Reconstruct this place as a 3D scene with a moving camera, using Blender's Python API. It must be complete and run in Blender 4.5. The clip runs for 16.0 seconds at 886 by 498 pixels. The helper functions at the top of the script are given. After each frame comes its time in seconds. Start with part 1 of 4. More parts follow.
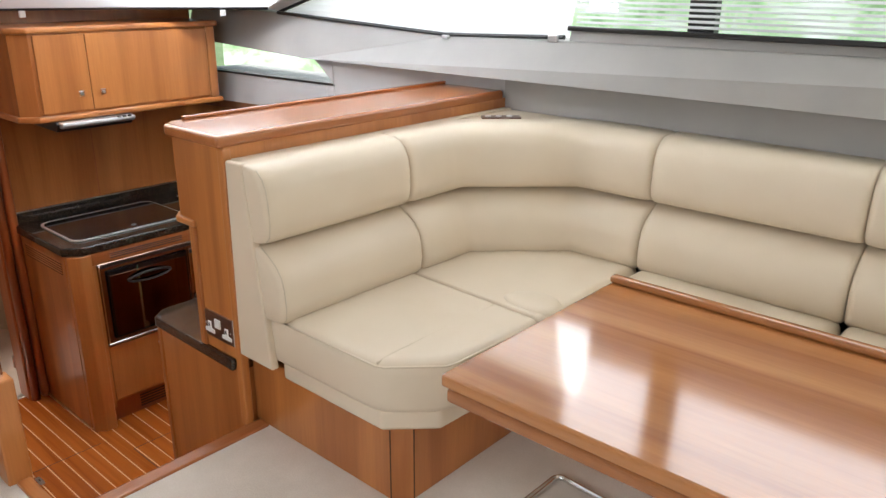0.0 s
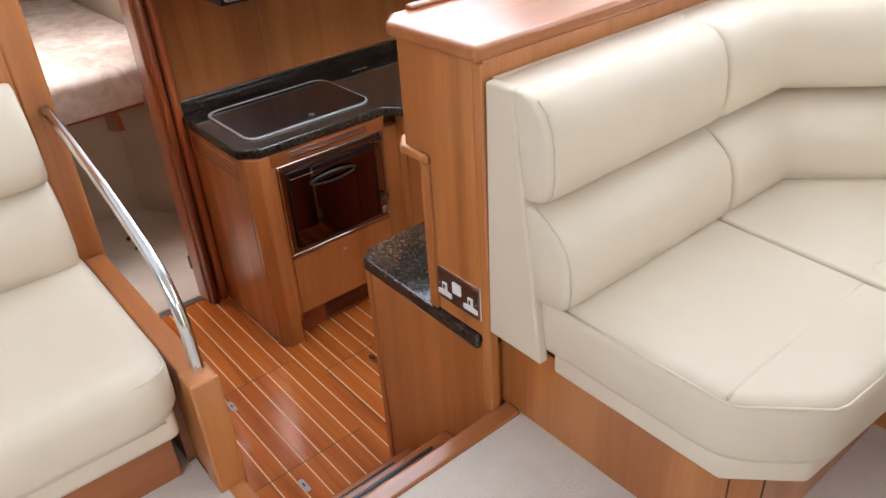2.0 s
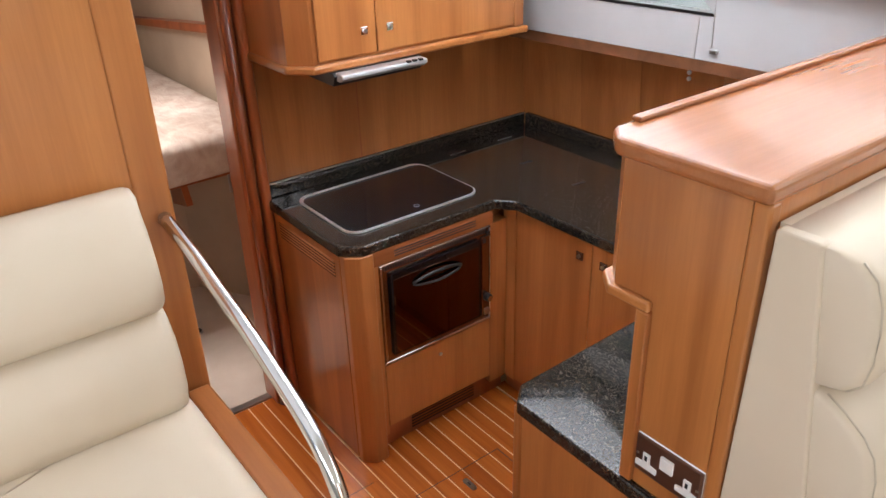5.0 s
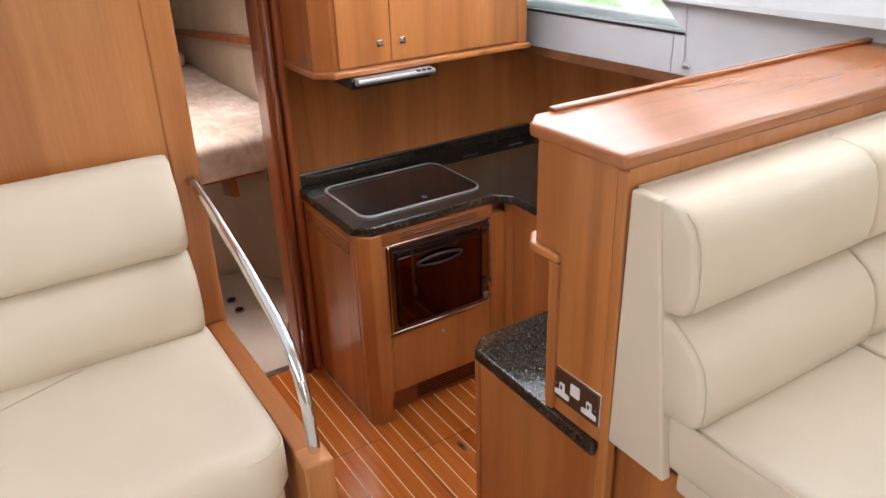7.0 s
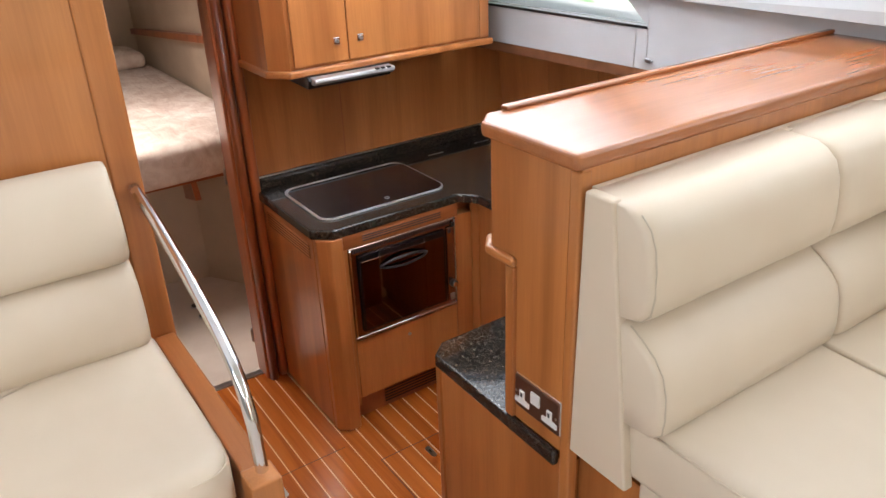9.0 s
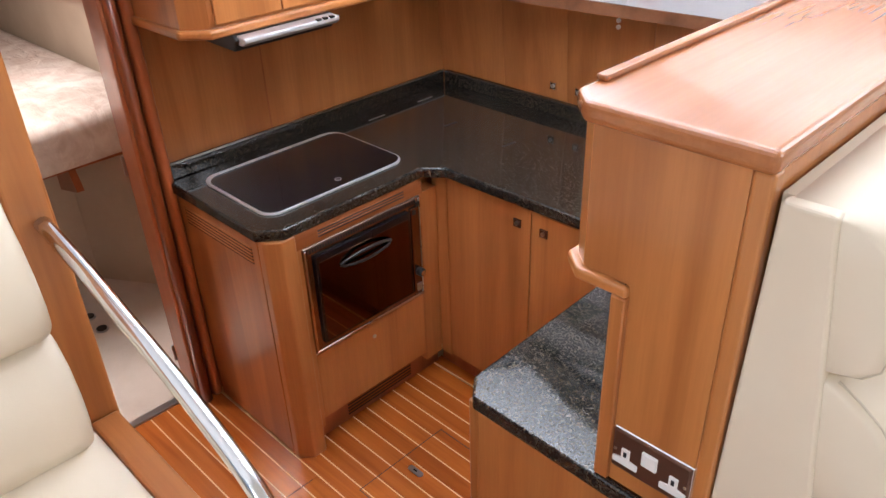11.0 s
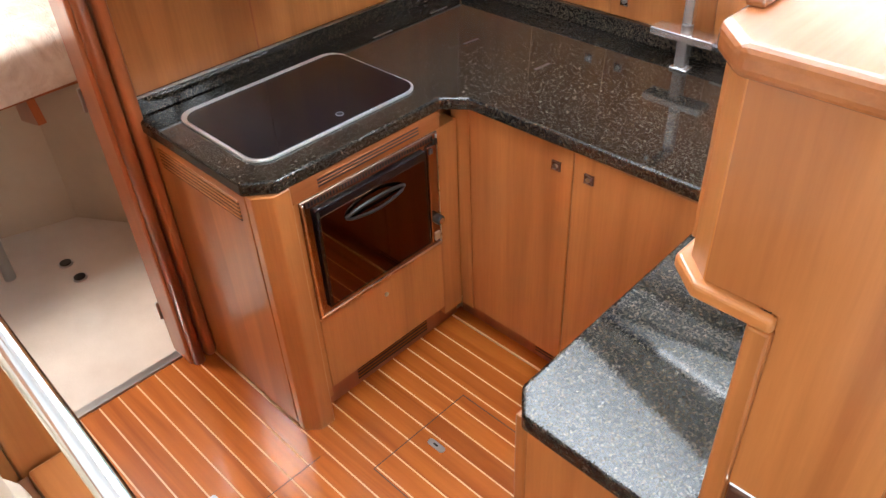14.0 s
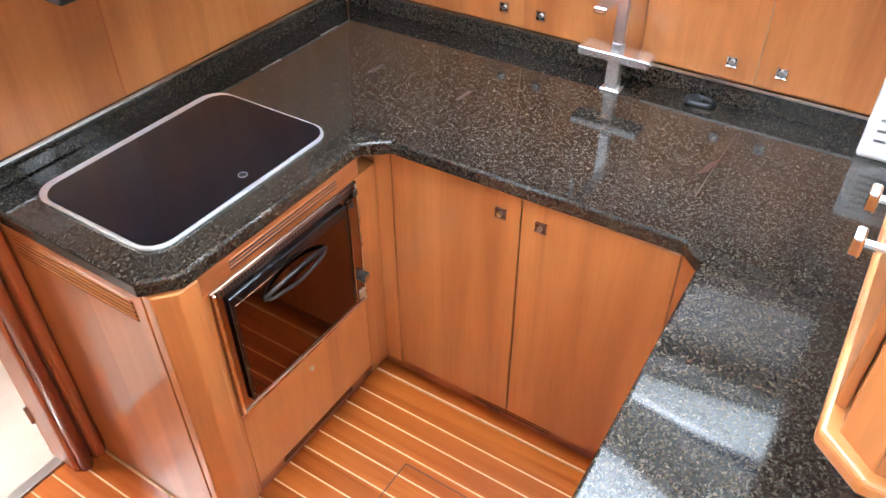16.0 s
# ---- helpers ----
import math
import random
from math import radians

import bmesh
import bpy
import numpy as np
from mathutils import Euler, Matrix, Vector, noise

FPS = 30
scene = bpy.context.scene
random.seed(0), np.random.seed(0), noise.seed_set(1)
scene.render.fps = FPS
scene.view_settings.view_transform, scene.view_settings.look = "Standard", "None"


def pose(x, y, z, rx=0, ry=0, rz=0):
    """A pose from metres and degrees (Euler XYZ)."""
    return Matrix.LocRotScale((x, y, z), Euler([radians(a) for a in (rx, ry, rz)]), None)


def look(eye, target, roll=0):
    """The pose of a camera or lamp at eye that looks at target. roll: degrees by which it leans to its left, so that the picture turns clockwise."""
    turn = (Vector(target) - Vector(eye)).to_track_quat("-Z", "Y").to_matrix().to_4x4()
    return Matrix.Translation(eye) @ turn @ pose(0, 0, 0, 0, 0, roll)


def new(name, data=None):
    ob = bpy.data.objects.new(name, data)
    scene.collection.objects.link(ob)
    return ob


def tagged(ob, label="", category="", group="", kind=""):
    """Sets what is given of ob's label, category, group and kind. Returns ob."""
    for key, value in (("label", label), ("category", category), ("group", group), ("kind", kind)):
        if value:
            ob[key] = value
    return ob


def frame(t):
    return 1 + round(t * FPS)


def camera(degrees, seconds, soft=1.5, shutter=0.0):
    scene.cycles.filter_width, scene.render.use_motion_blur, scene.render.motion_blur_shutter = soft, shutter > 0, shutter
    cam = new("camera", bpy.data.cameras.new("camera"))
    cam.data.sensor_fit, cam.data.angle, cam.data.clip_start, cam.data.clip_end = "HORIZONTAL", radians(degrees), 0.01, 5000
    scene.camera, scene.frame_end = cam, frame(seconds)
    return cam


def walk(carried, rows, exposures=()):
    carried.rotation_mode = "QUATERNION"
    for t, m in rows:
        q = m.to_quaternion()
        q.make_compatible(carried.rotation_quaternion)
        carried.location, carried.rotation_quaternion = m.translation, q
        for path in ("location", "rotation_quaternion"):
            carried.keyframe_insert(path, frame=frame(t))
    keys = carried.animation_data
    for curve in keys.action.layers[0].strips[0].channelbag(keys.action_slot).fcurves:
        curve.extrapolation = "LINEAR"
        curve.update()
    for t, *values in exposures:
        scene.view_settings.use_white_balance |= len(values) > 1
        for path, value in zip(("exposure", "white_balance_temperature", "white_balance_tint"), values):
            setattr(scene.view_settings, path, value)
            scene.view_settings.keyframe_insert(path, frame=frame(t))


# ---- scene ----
cam = camera(60.1, 16.0)
METRES, EYE, TILT, LEAN, TURN = 4.1, 2.0, 0.0, 0.0, 41.6
ROWS = [
    (0.0, 0.0, 0.0, 0.0, 0.11, -19.49, -0.31),
    (0.5, -0.0085, 0.0348, 0.0038, 4.78, -22.34, 0.15),
    (1.0, -0.032, 0.0607, 0.0053, 7.55, -28.04, 2.11),
    (1.5, -0.0691, 0.1137, -0.0008, 9.85, -31.32, 1.8),
    (2.0, -0.1076, 0.1692, 0.0038, 8.7, -31.9, 3.33),
    (2.5, -0.1584, 0.2252, -0.0014, 3.49, -32.39, 3.33),
    (3.0, -0.1851, 0.2514, 0.0059, 0.68, -32.0, 2.56),
    (3.5, -0.2, 0.2522, 0.0115, 2.85, -28.78, 1.59),
    (4.0, -0.2197, 0.2556, 0.0097, 6.31, -27.54, 1.76),
    (4.5, -0.2205, 0.2555, 0.0019, 8.66, -27.81, 1.75),
    (7.0, -0.1361, 0.1689, 0.0132, 15.89, -25.86, 1.7),
    (7.5, -0.1366, 0.1644, 0.0093, 15.93, -25.84, 1.73),
    (8.0, -0.1299, 0.1626, 0.0096, 15.76, -25.74, 1.81),
    (8.5, -0.1206, 0.1711, 0.01, 15.14, -25.68, 1.92),
    (11.0, -0.2322, 0.294, -0.008, 3.13, -30.94, 1.77),
    (11.5, -0.2468, 0.2806, -0.0265, -0.0, -32.21, 1.36),
    (12.0, -0.2446, 0.266, -0.0332, 0.4, -34.31, 0.71),
    (12.5, -0.2345, 0.263, -0.0422, 2.91, -38.31, -0.62),
    (13.0, -0.2155, 0.3049, -0.0491, 7.81, -41.98, -0.66),
    (13.5, -0.219, 0.3442, -0.0368, 9.58, -41.2, 1.79),
    (14.0, -0.2528, 0.3881, -0.032, 2.86, -38.01, 2.35),
    (14.5, -0.2946, 0.4363, -0.0316, -6.07, -39.21, 1.79),
    (15.0, -0.3122, 0.4564, -0.0285, -9.48, -40.48, 1.33),
    (15.5, -0.3123, 0.4615, -0.0278, -10.27, -40.14, 0.98),
    (16.0, -0.2969, 0.4712, -0.0316, -8.96, -39.78, 0.29),
]
EXPOSURES = [(0.0, -0.2, 6450, 11), (1.5, 0.05, 5900, 11), (3.5, 0.08, 6000, 13), (4.7, 0.0, 6250, 13), (8.5, -0.05, 6300, 13), (11.0, 0.2, 6050, 14), (13.2, 0.38, 5950, 14), (14.0, 0.75, 6100, 8), (14.5, 1.32, 5650, 8), (16.0, 1.42, 5650, 7)]
walk(cam, [(t, pose(0, 0, EYE, TILT, LEAN, TURN) @ pose(METRES * x, METRES * y, METRES * z, 90 + pitch, roll, yaw)) for t, x, y, z, yaw, pitch, roll in ROWS], EXPOSURES)

# ---- light ----
SUN_EL, SUN_AZ = 40.0, 90.0
world = bpy.data.worlds.new("sky")
scene.world = world
world.use_nodes = True
wn = world.node_tree.nodes
sky = wn.new("ShaderNodeTexSky")
sky.sky_type, sky.sun_disc = "NISHITA", False
sky.sun_elevation, sky.sun_rotation = radians(SUN_EL), radians(SUN_AZ)
sky.dust_density, sky.air_density = 4.0, 1.0
world.node_tree.links.new(sky.outputs[0], wn["Background"].inputs[0])
wn["Background"].inputs[1].default_value = 0.15
sun = new("sun", bpy.data.lights.new("sun", "SUN"))
sun.data.energy, sun.data.angle, sun.data.color = 5.0, radians(10), (1, 0.97, 0.92)
sun.matrix_world = look((0, 0, 0), (-0.76, -0.05, -0.64))


def window_lamp(name, eye, target, w, h, watts, spread=180):
    """Area lamp in a window opening, standing in for the sky's light; also makes the cabin fill."""
    l = new(name, bpy.data.lights.new(name, "AREA"))
    l.data.shape, l.data.size, l.data.size_y, l.data.energy = "RECTANGLE", w, h, watts
    l.data.color, l.data.spread = (0.97, 0.985, 1.0), radians(spread)
    l.matrix_world = look(eye, target)
    return l


window_lamp("window_lamp_starboard", (-0.45, -1.66, 2.2), (-0.6, 1.0, 0.9), 2.4, 0.62, 32)
window_lamp("window_lamp_aft", (2.55, 0.5, 1.75), (0, 0.5, 1.6), 1.7, 1.8, 4.5)
window_lamp("window_lamp_screen", (-2.60, -0.3, 2.42), (-2.30, -0.3, 1.31), 1.5, 1.9, 7, 115)
window_lamp("window_lamp_screen_port", (-2.60, 1.62, 2.42), (-2.35, 1.62, 1.31), 1.15, 1.5, 88, 115)
window_lamp("window_lamp_side_port", (-2.15, 2.62, 2.06), (-2.15, 0.0, 1.4), 1.3, 0.36, 11)
window_lamp("window_lamp_port_a", (-1.34, 2.50, 2.26), (-1.34, 0.0, 2.0), 0.36, 0.48, 2.6)
window_lamp("window_lamp_port_b", (-0.37, 2.50, 2.26), (-0.37, 0.0, 2.0), 1.32, 0.48, 9)
window_lamp("window_lamp_port_c", (1.07, 2.50, 2.26), (1.07, 0.0, 2.0), 1.32, 0.48, 9)
# added fill light for the forward cabin; no hatch is modelled there
window_lamp("cabin_fill_lamp", (-4.7, 0.6, 1.97), (-4.7, 0.65, 0.0), 0.5, 0.5, 18, 135).data.color = (1.0, 0.87, 0.76)

# ---- materials ----


def mat(name, base, rough=0.5, metal=0.0, spec=0.5, coat=0.0):
    m = bpy.data.materials.new(name)
    m.use_nodes = True
    b = m.node_tree.nodes["Principled BSDF"]
    b.inputs["Base Color"].default_value = (*base, 1)
    b.inputs["Roughness"].default_value = rough
    b.inputs["Metallic"].default_value = metal
    b.inputs["Specular IOR Level"].default_value = spec
    b.inputs["Coat Weight"].default_value = coat
    b.inputs["Coat Roughness"].default_value = 0.08
    return m


def nodes_of(m):
    t = m.node_tree
    return t, t.nodes, t.nodes["Principled BSDF"], (lambda a, b: t.links.new(a, b))


def coords(m, scale, which="Object"):
    t, n, b, link = nodes_of(m)
    tc, mp = n.new("ShaderNodeTexCoord"), n.new("ShaderNodeMapping")
    mp.inputs["Scale"].default_value = scale
    link(tc.outputs[which], mp.inputs["Vector"])
    return mp.outputs["Vector"]


def noise_tex(m, vec, scale, detail=4.0, rough=0.55, dist=0.0):
    t, n, b, link = nodes_of(m)
    x = n.new("ShaderNodeTexNoise")
    x.inputs["Scale"].default_value, x.inputs["Detail"].default_value = scale, detail
    x.inputs["Roughness"].default_value, x.inputs["Distortion"].default_value = rough, dist
    link(vec, x.inputs["Vector"])
    return x.outputs["Fac"]


def ramp(m, fac, stops):
    t, n, b, link = nodes_of(m)
    r = n.new("ShaderNodeValToRGB")
    while len(r.color_ramp.elements) < len(stops):
        r.color_ramp.elements.new(0.5)
    for e, (p, c) in zip(r.color_ramp.elements, stops):
        e.position, e.color = p, (*c, 1)
    link(fac, r.inputs["Fac"])
    return r.outputs["Color"]


def mix(m, kind, fac, a, b2):
    t, n, b, link = nodes_of(m)
    x = n.new("ShaderNodeMix")
    x.data_type, x.blend_type = "RGBA", kind
    if isinstance(fac, (int, float)):
        x.inputs[0].default_value = fac
    else:
        link(fac, x.inputs[0])
    link(a, x.inputs[6])
    link(b2, x.inputs[7])
    return x.outputs[2]


def bump(m, fac, strength, dist=0.002):
    t, n, b, link = nodes_of(m)
    x = n.new("ShaderNodeBump")
    x.inputs["Strength"].default_value, x.inputs["Distance"].default_value = strength, dist
    link(fac, x.inputs["Height"])
    link(x.outputs["Normal"], b.inputs["Normal"])


def wood(name, light, dark, axis="z", rough=0.3, band=7.0, coat=0.35):
    """Varnished veneer: broad streaks and fine grain along one axis, a slight shift from piece to piece."""
    m = mat(name, light, rough, coat=coat)
    t, n, b, link = nodes_of(m)
    s = {"z": (1, 1, 0.05), "x": (0.05, 1, 1), "y": (1, 0.05, 1)}[axis]
    v = coords(m, s)
    oi, add = n.new("ShaderNodeObjectInfo"), n.new("ShaderNodeVectorMath")
    add.operation = "ADD"
    mul = n.new("ShaderNodeMath")
    mul.operation, mul.inputs[1].default_value = "MULTIPLY", 13.0
    link(oi.outputs["Random"], mul.inputs[0])
    link(v, add.inputs[0])
    link(mul.outputs[0], add.inputs[1])
    v = add.outputs[0]
    broad = noise_tex(m, v, band, 3.0, 0.5, 1.0)
    fine = noise_tex(m, v, 120.0, 5.0, 0.65, 0.2)
    mid = tuple((a * 0.6 + c * 0.4) for a, c in zip(light, dark))
    c1 = ramp(m, broad, [(0.36, dark), (0.5, mid), (0.64, light)])
    c2 = ramp(m, fine, [(0.3, (0.78, 0.74, 0.70)), (0.65, (1, 1, 1))])
    col = mix(m, "MULTIPLY", 0.55, c1, c2)
    link(col, b.inputs["Base Color"])
    bump(m, fine, 0.02, 0.0005)
    return m


CHERRY_L, CHERRY_D = (0.53, 0.208, 0.060), (0.38, 0.132, 0.035)
M_wood = wood("cherry_veneer", CHERRY_L, CHERRY_D, "z")
M_wood_x = wood("cherry_veneer_lengthwise", CHERRY_L, CHERRY_D, "x")
M_wood_y = wood("cherry_veneer_crosswise", (0.41, 0.150, 0.052), (0.30, 0.098, 0.031), "y", 0.24, 5.0, coat=0.3)
M_table = wood("cherry_tabletop", (0.52, 0.225, 0.08), (0.35, 0.13, 0.042), "x", 0.13, 5.0, coat=0.7)
M_jamb = wood("mahogany_stained_timber", (0.40, 0.115, 0.036), (0.25, 0.062, 0.018), "z", 0.3)
# darker copy of the cherry, with shade put into its colour
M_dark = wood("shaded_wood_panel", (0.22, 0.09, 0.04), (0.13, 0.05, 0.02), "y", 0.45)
M_plank = wood("teak_plank", (0.50, 0.142, 0.022), (0.33, 0.078, 0.012), "x", 0.24, 16.0)
M_slot = mat("dark_slot", (0.05, 0.018, 0.008), 0.7)
M_holly = mat("holly_inlay", (0.80, 0.50, 0.26), 0.35)

M_leather = mat("cream_leather", (0.72, 0.63, 0.47), 0.42, spec=0.4)
t_, n_, b_, l_ = nodes_of(M_leather)
v_ = coords(M_leather, (1, 1, 1))
l_(ramp(M_leather, noise_tex(M_leather, v_, 3.0, 3), [(0.3, (0.66, 0.56, 0.43)), (0.7, (0.71, 0.615, 0.485))]), b_.inputs["Base Color"])
g_ = n_.new("ShaderNodeTexVoronoi")
g_.inputs["Scale"].default_value = 420.0
l_(v_, g_.inputs["Vector"])
bump(M_leather, g_.outputs["Distance"], 0.12, 0.0006)
M_seam = mat("leather_edge_seam", (0.56, 0.48, 0.37), 0.55)

M_carpet = mat("cream_carpet", (0.56, 0.49, 0.41), 0.95, spec=0.1)
t_, n_, b_, l_ = nodes_of(M_carpet)
v_ = coords(M_carpet, (1, 1, 1))
f_ = noise_tex(M_carpet, v_, 260.0, 3, 0.7)
c1_ = ramp(M_carpet, noise_tex(M_carpet, v_, 4.0, 4, 0.6), [(0.3, (0.66, 0.585, 0.51)), (0.7, (0.78, 0.71, 0.635))])
l_(mix(M_carpet, "MULTIPLY", 0.45, c1_, ramp(M_carpet, f_, [(0.3, (0.72, 0.70, 0.68)), (0.7, (1, 1, 1))])), b_.inputs["Base Color"])
bump(M_carpet, f_, 0.6, 0.004)
b_.inputs["Sheen Weight"].default_value = 0.3

M_granite = mat("speckled_worktop", (0.03, 0.03, 0.03), 0.06, spec=0.7)
t_, n_, b_, l_ = nodes_of(M_granite)
v_ = coords(M_granite, (1, 1, 1))
vo_ = n_.new("ShaderNodeTexVoronoi")
vo_.inputs["Scale"].default_value = 330.0
l_(v_, vo_.inputs["Vector"])
sp_ = ramp(M_granite, vo_.outputs["Color"], [(0.22, (0.012, 0.012, 0.012)), (0.48, (0.026, 0.023, 0.020)), (0.68, (0.046, 0.037, 0.027)), (0.9, (0.095, 0.074, 0.052))])
l_(mix(M_granite, "MULTIPLY", 0.7, sp_, ramp(M_granite, noise_tex(M_granite, v_, 90.0, 3), [(0.35, (0.35, 0.35, 0.35)), (0.65, (1.2, 1.15, 1.1))])), b_.inputs["Base Color"])

M_white = mat("white_headliner", (0.74, 0.74, 0.72), 0.55)
t_, n_, b_, l_ = nodes_of(M_white)
f_ = noise_tex(M_white, coords(M_white, (1, 1, 1)), 5.0, 4)
l_(ramp(M_white, f_, [(0.3, (0.70, 0.70, 0.69)), (0.7, (0.78, 0.78, 0.765))]), b_.inputs["Base Color"])
bump(M_white, noise_tex(M_white, coords(M_white, (1, 1, 1)), 300.0, 2), 0.1, 0.0005)
# lining colour lowered to stand for the dimmer light under the windows
M_coaming = mat("dimmed_vinyl_lining", (0.62, 0.60, 0.565), 0.5)
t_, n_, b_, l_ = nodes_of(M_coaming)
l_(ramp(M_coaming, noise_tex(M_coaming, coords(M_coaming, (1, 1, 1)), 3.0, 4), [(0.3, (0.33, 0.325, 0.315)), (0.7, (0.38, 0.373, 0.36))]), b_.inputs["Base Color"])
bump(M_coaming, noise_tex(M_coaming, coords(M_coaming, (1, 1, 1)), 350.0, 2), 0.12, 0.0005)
# lighter copy of the lining, for the brighter galley side
M_lining = mat("white_galley_lining", (0.52, 0.52, 0.52), 0.5)
t_, n_, b_, l_ = nodes_of(M_lining)
l_(ramp(M_lining, noise_tex(M_lining, coords(M_lining, (1, 1, 1)), 3.0, 4), [(0.3, (0.48, 0.485, 0.49)), (0.7, (0.55, 0.555, 0.56))]), b_.inputs["Base Color"])
bump(M_lining, noise_tex(M_lining, coords(M_lining, (1, 1, 1)), 350.0, 2), 0.12, 0.0005)
M_chrome = mat("polished_steel", (0.74, 0.74, 0.74), 0.11, 1.0)
M_tap = mat("polished_tap_metal", (0.86, 0.86, 0.86), 0.2, 0.85)
M_steel = mat("brushed_steel", (0.55, 0.55, 0.55), 0.28, 1.0)
M_rim = mat("satin_steel", (0.86, 0.86, 0.86), 0.35, 0.75)
M_silver = mat("silver_plastic", (0.55, 0.56, 0.57), 0.35, 0.6)
M_black = mat("black_plastic", (0.012, 0.012, 0.013), 0.35)
M_blackglass = mat("black_glass", (0.006, 0.006, 0.008), 0.03, spec=0.5)
M_ovenglass = mat("brown_oven_glass", (0.115, 0.055, 0.032), 0.04, 1.0)
M_bronze = mat("polished_bronze_frame", (0.28, 0.19, 0.145), 0.18, 1.0)
M_brownmetal = mat("bronze_plate", (0.16, 0.085, 0.06), 0.3, 0.7)
M_whiteplastic = mat("white_plastic", (0.80, 0.80, 0.79), 0.3)
M_cloth = mat("pink_white_bedding", (0.66, 0.56, 0.50), 0.9, spec=0.1)
t_, n_, b_, l_ = nodes_of(M_cloth)
l_(ramp(M_cloth, noise_tex(M_cloth, coords(M_cloth, (1, 1, 1)), 9.0, 5, 0.6, 0.8), [(0.35, (0.58, 0.47, 0.41)), (0.65, (0.76, 0.69, 0.63))]), b_.inputs["Base Color"])
bump(M_cloth, noise_tex(M_cloth, coords(M_cloth, (1, 2.2, 1)), 7.0, 4, 0.6, 1.0), 0.7, 0.02)
M_cabinwall = mat("beige_cabin_lining", (0.50, 0.41, 0.31), 0.8)
t_, n_, b_, l_ = nodes_of(M_cabinwall)
l_(ramp(M_cabinwall, noise_tex(M_cabinwall, coords(M_cabinwall, (1, 1, 1)), 4.0, 4), [(0.3, (0.46, 0.37, 0.28)), (0.7, (0.54, 0.45, 0.35))]), b_.inputs["Base Color"])
M_grass = mat("grass", (0.07, 0.16, 0.03), 0.9)
t_, n_, b_, l_ = nodes_of(M_grass)
l_(ramp(M_grass, noise_tex(M_grass, coords(M_grass, (1, 1, 1)), 0.8, 6, 0.7), [(0.3, (0.20, 0.33, 0.14)), (0.7, (0.36, 0.48, 0.27))]), b_.inputs["Base Color"])
# pale colour and emission imitate overexposed daylight outdoors
M_distance = mat("glowing_distance", (0.5, 0.62, 0.45), 0.9)
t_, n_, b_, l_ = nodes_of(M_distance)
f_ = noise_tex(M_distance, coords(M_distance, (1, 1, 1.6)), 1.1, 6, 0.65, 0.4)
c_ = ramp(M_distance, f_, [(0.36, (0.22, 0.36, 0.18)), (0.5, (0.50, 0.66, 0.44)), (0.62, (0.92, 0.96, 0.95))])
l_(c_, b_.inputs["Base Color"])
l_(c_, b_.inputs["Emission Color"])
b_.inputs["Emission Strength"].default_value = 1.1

M_blind = bpy.data.materials.new("pleated_blind_fabric")
M_blind.use_nodes = True
t_ = M_blind.node_tree
b_ = t_.nodes["Principled BSDF"]
b_.inputs["Base Color"].default_value, b_.inputs["Roughness"].default_value = (0.85, 0.86, 0.86, 1), 0.8
tr_, mx_ = t_.nodes.new("ShaderNodeBsdfTranslucent"), t_.nodes.new("ShaderNodeMixShader")
tr_.inputs[0].default_value, mx_.inputs[0].default_value = (0.86, 0.89, 0.92, 1), 0.36
t_.links.new(b_.outputs[0], mx_.inputs[1])
t_.links.new(tr_.outputs[0], mx_.inputs[2])
t_.links.new(mx_.outputs[0], t_.nodes["Material Output"].inputs[0])
M_glass = mat("window_glass", (0.95, 0.97, 0.97), 0.02)
M_glass.node_tree.nodes["Principled BSDF"].inputs["Transmission Weight"].default_value = 1.0
M_glass.node_tree.nodes["Principled BSDF"].inputs["IOR"].default_value = 1.05

# ---- mesh helpers ----


def link_mesh(name, bm, material, smooth=False):
    me = bpy.data.meshes.new(name)
    bmesh.ops.recalc_face_normals(bm, faces=bm.faces)
    bm.to_mesh(me)
    bm.free()
    me.materials.append(material)
    if smooth:
        for p in me.polygons:
            p.use_smooth = True
    return new(name, me)


def part(name, bm, material, parent, label="", smooth=False):
    ob = link_mesh(name, bm, material, smooth)
    ob.parent = parent
    if label:
        tagged(ob, label)
    return ob


def thing(name, label, category, group="", kind="", at=(0, 0, 0)):
    return tagged(new(name), label, category, group, kind)


def setting(name, bm, material, label="", smooth=False):
    return tagged(link_mesh(name, bm, material, smooth), label, "", "", "structure")


def bevelled(bm, width, segs=2):
    if width > 0:
        bmesh.ops.bevel(bm, geom=list(bm.edges), offset=width, segments=segs, affect="EDGES", profile=0.5, clamp_overlap=True)
    return bm


def box(x0, x1, y0, y1, z0, z1, bev=0.0, segs=2):
    bm = bmesh.new()
    bmesh.ops.create_cube(bm, size=1)
    for v in bm.verts:
        v.co = ((x0 + x1) / 2 + v.co.x * (x1 - x0), (y0 + y1) / 2 + v.co.y * (y1 - y0), (z0 + z1) / 2 + v.co.z * (z1 - z0))
    return bevelled(bm, bev, segs)


def prism(pts, lo, hi, axis="z", bev=0.0, segs=2):
    """A polygon extruded along an axis: pts are (x, y) for z, (x, z) for y, (y, z) for x."""
    bm = bmesh.new()

    def place(p, h):
        return {"z": (p[0], p[1], h), "y": (p[0], h, p[1]), "x": (h, p[0], p[1])}[axis]
    a = [bm.verts.new(place(p, lo)) for p in pts]
    b = [bm.verts.new(place(p, hi)) for p in pts]
    bm.faces.new(a)
    bm.faces.new(b[::-1])
    for i in range(len(pts)):
        j = (i + 1) % len(pts)
        bm.faces.new((a[i], b[i], b[j], a[j]))
    bmesh.ops.recalc_face_normals(bm, faces=bm.faces)
    return bevelled(bm, bev, segs)


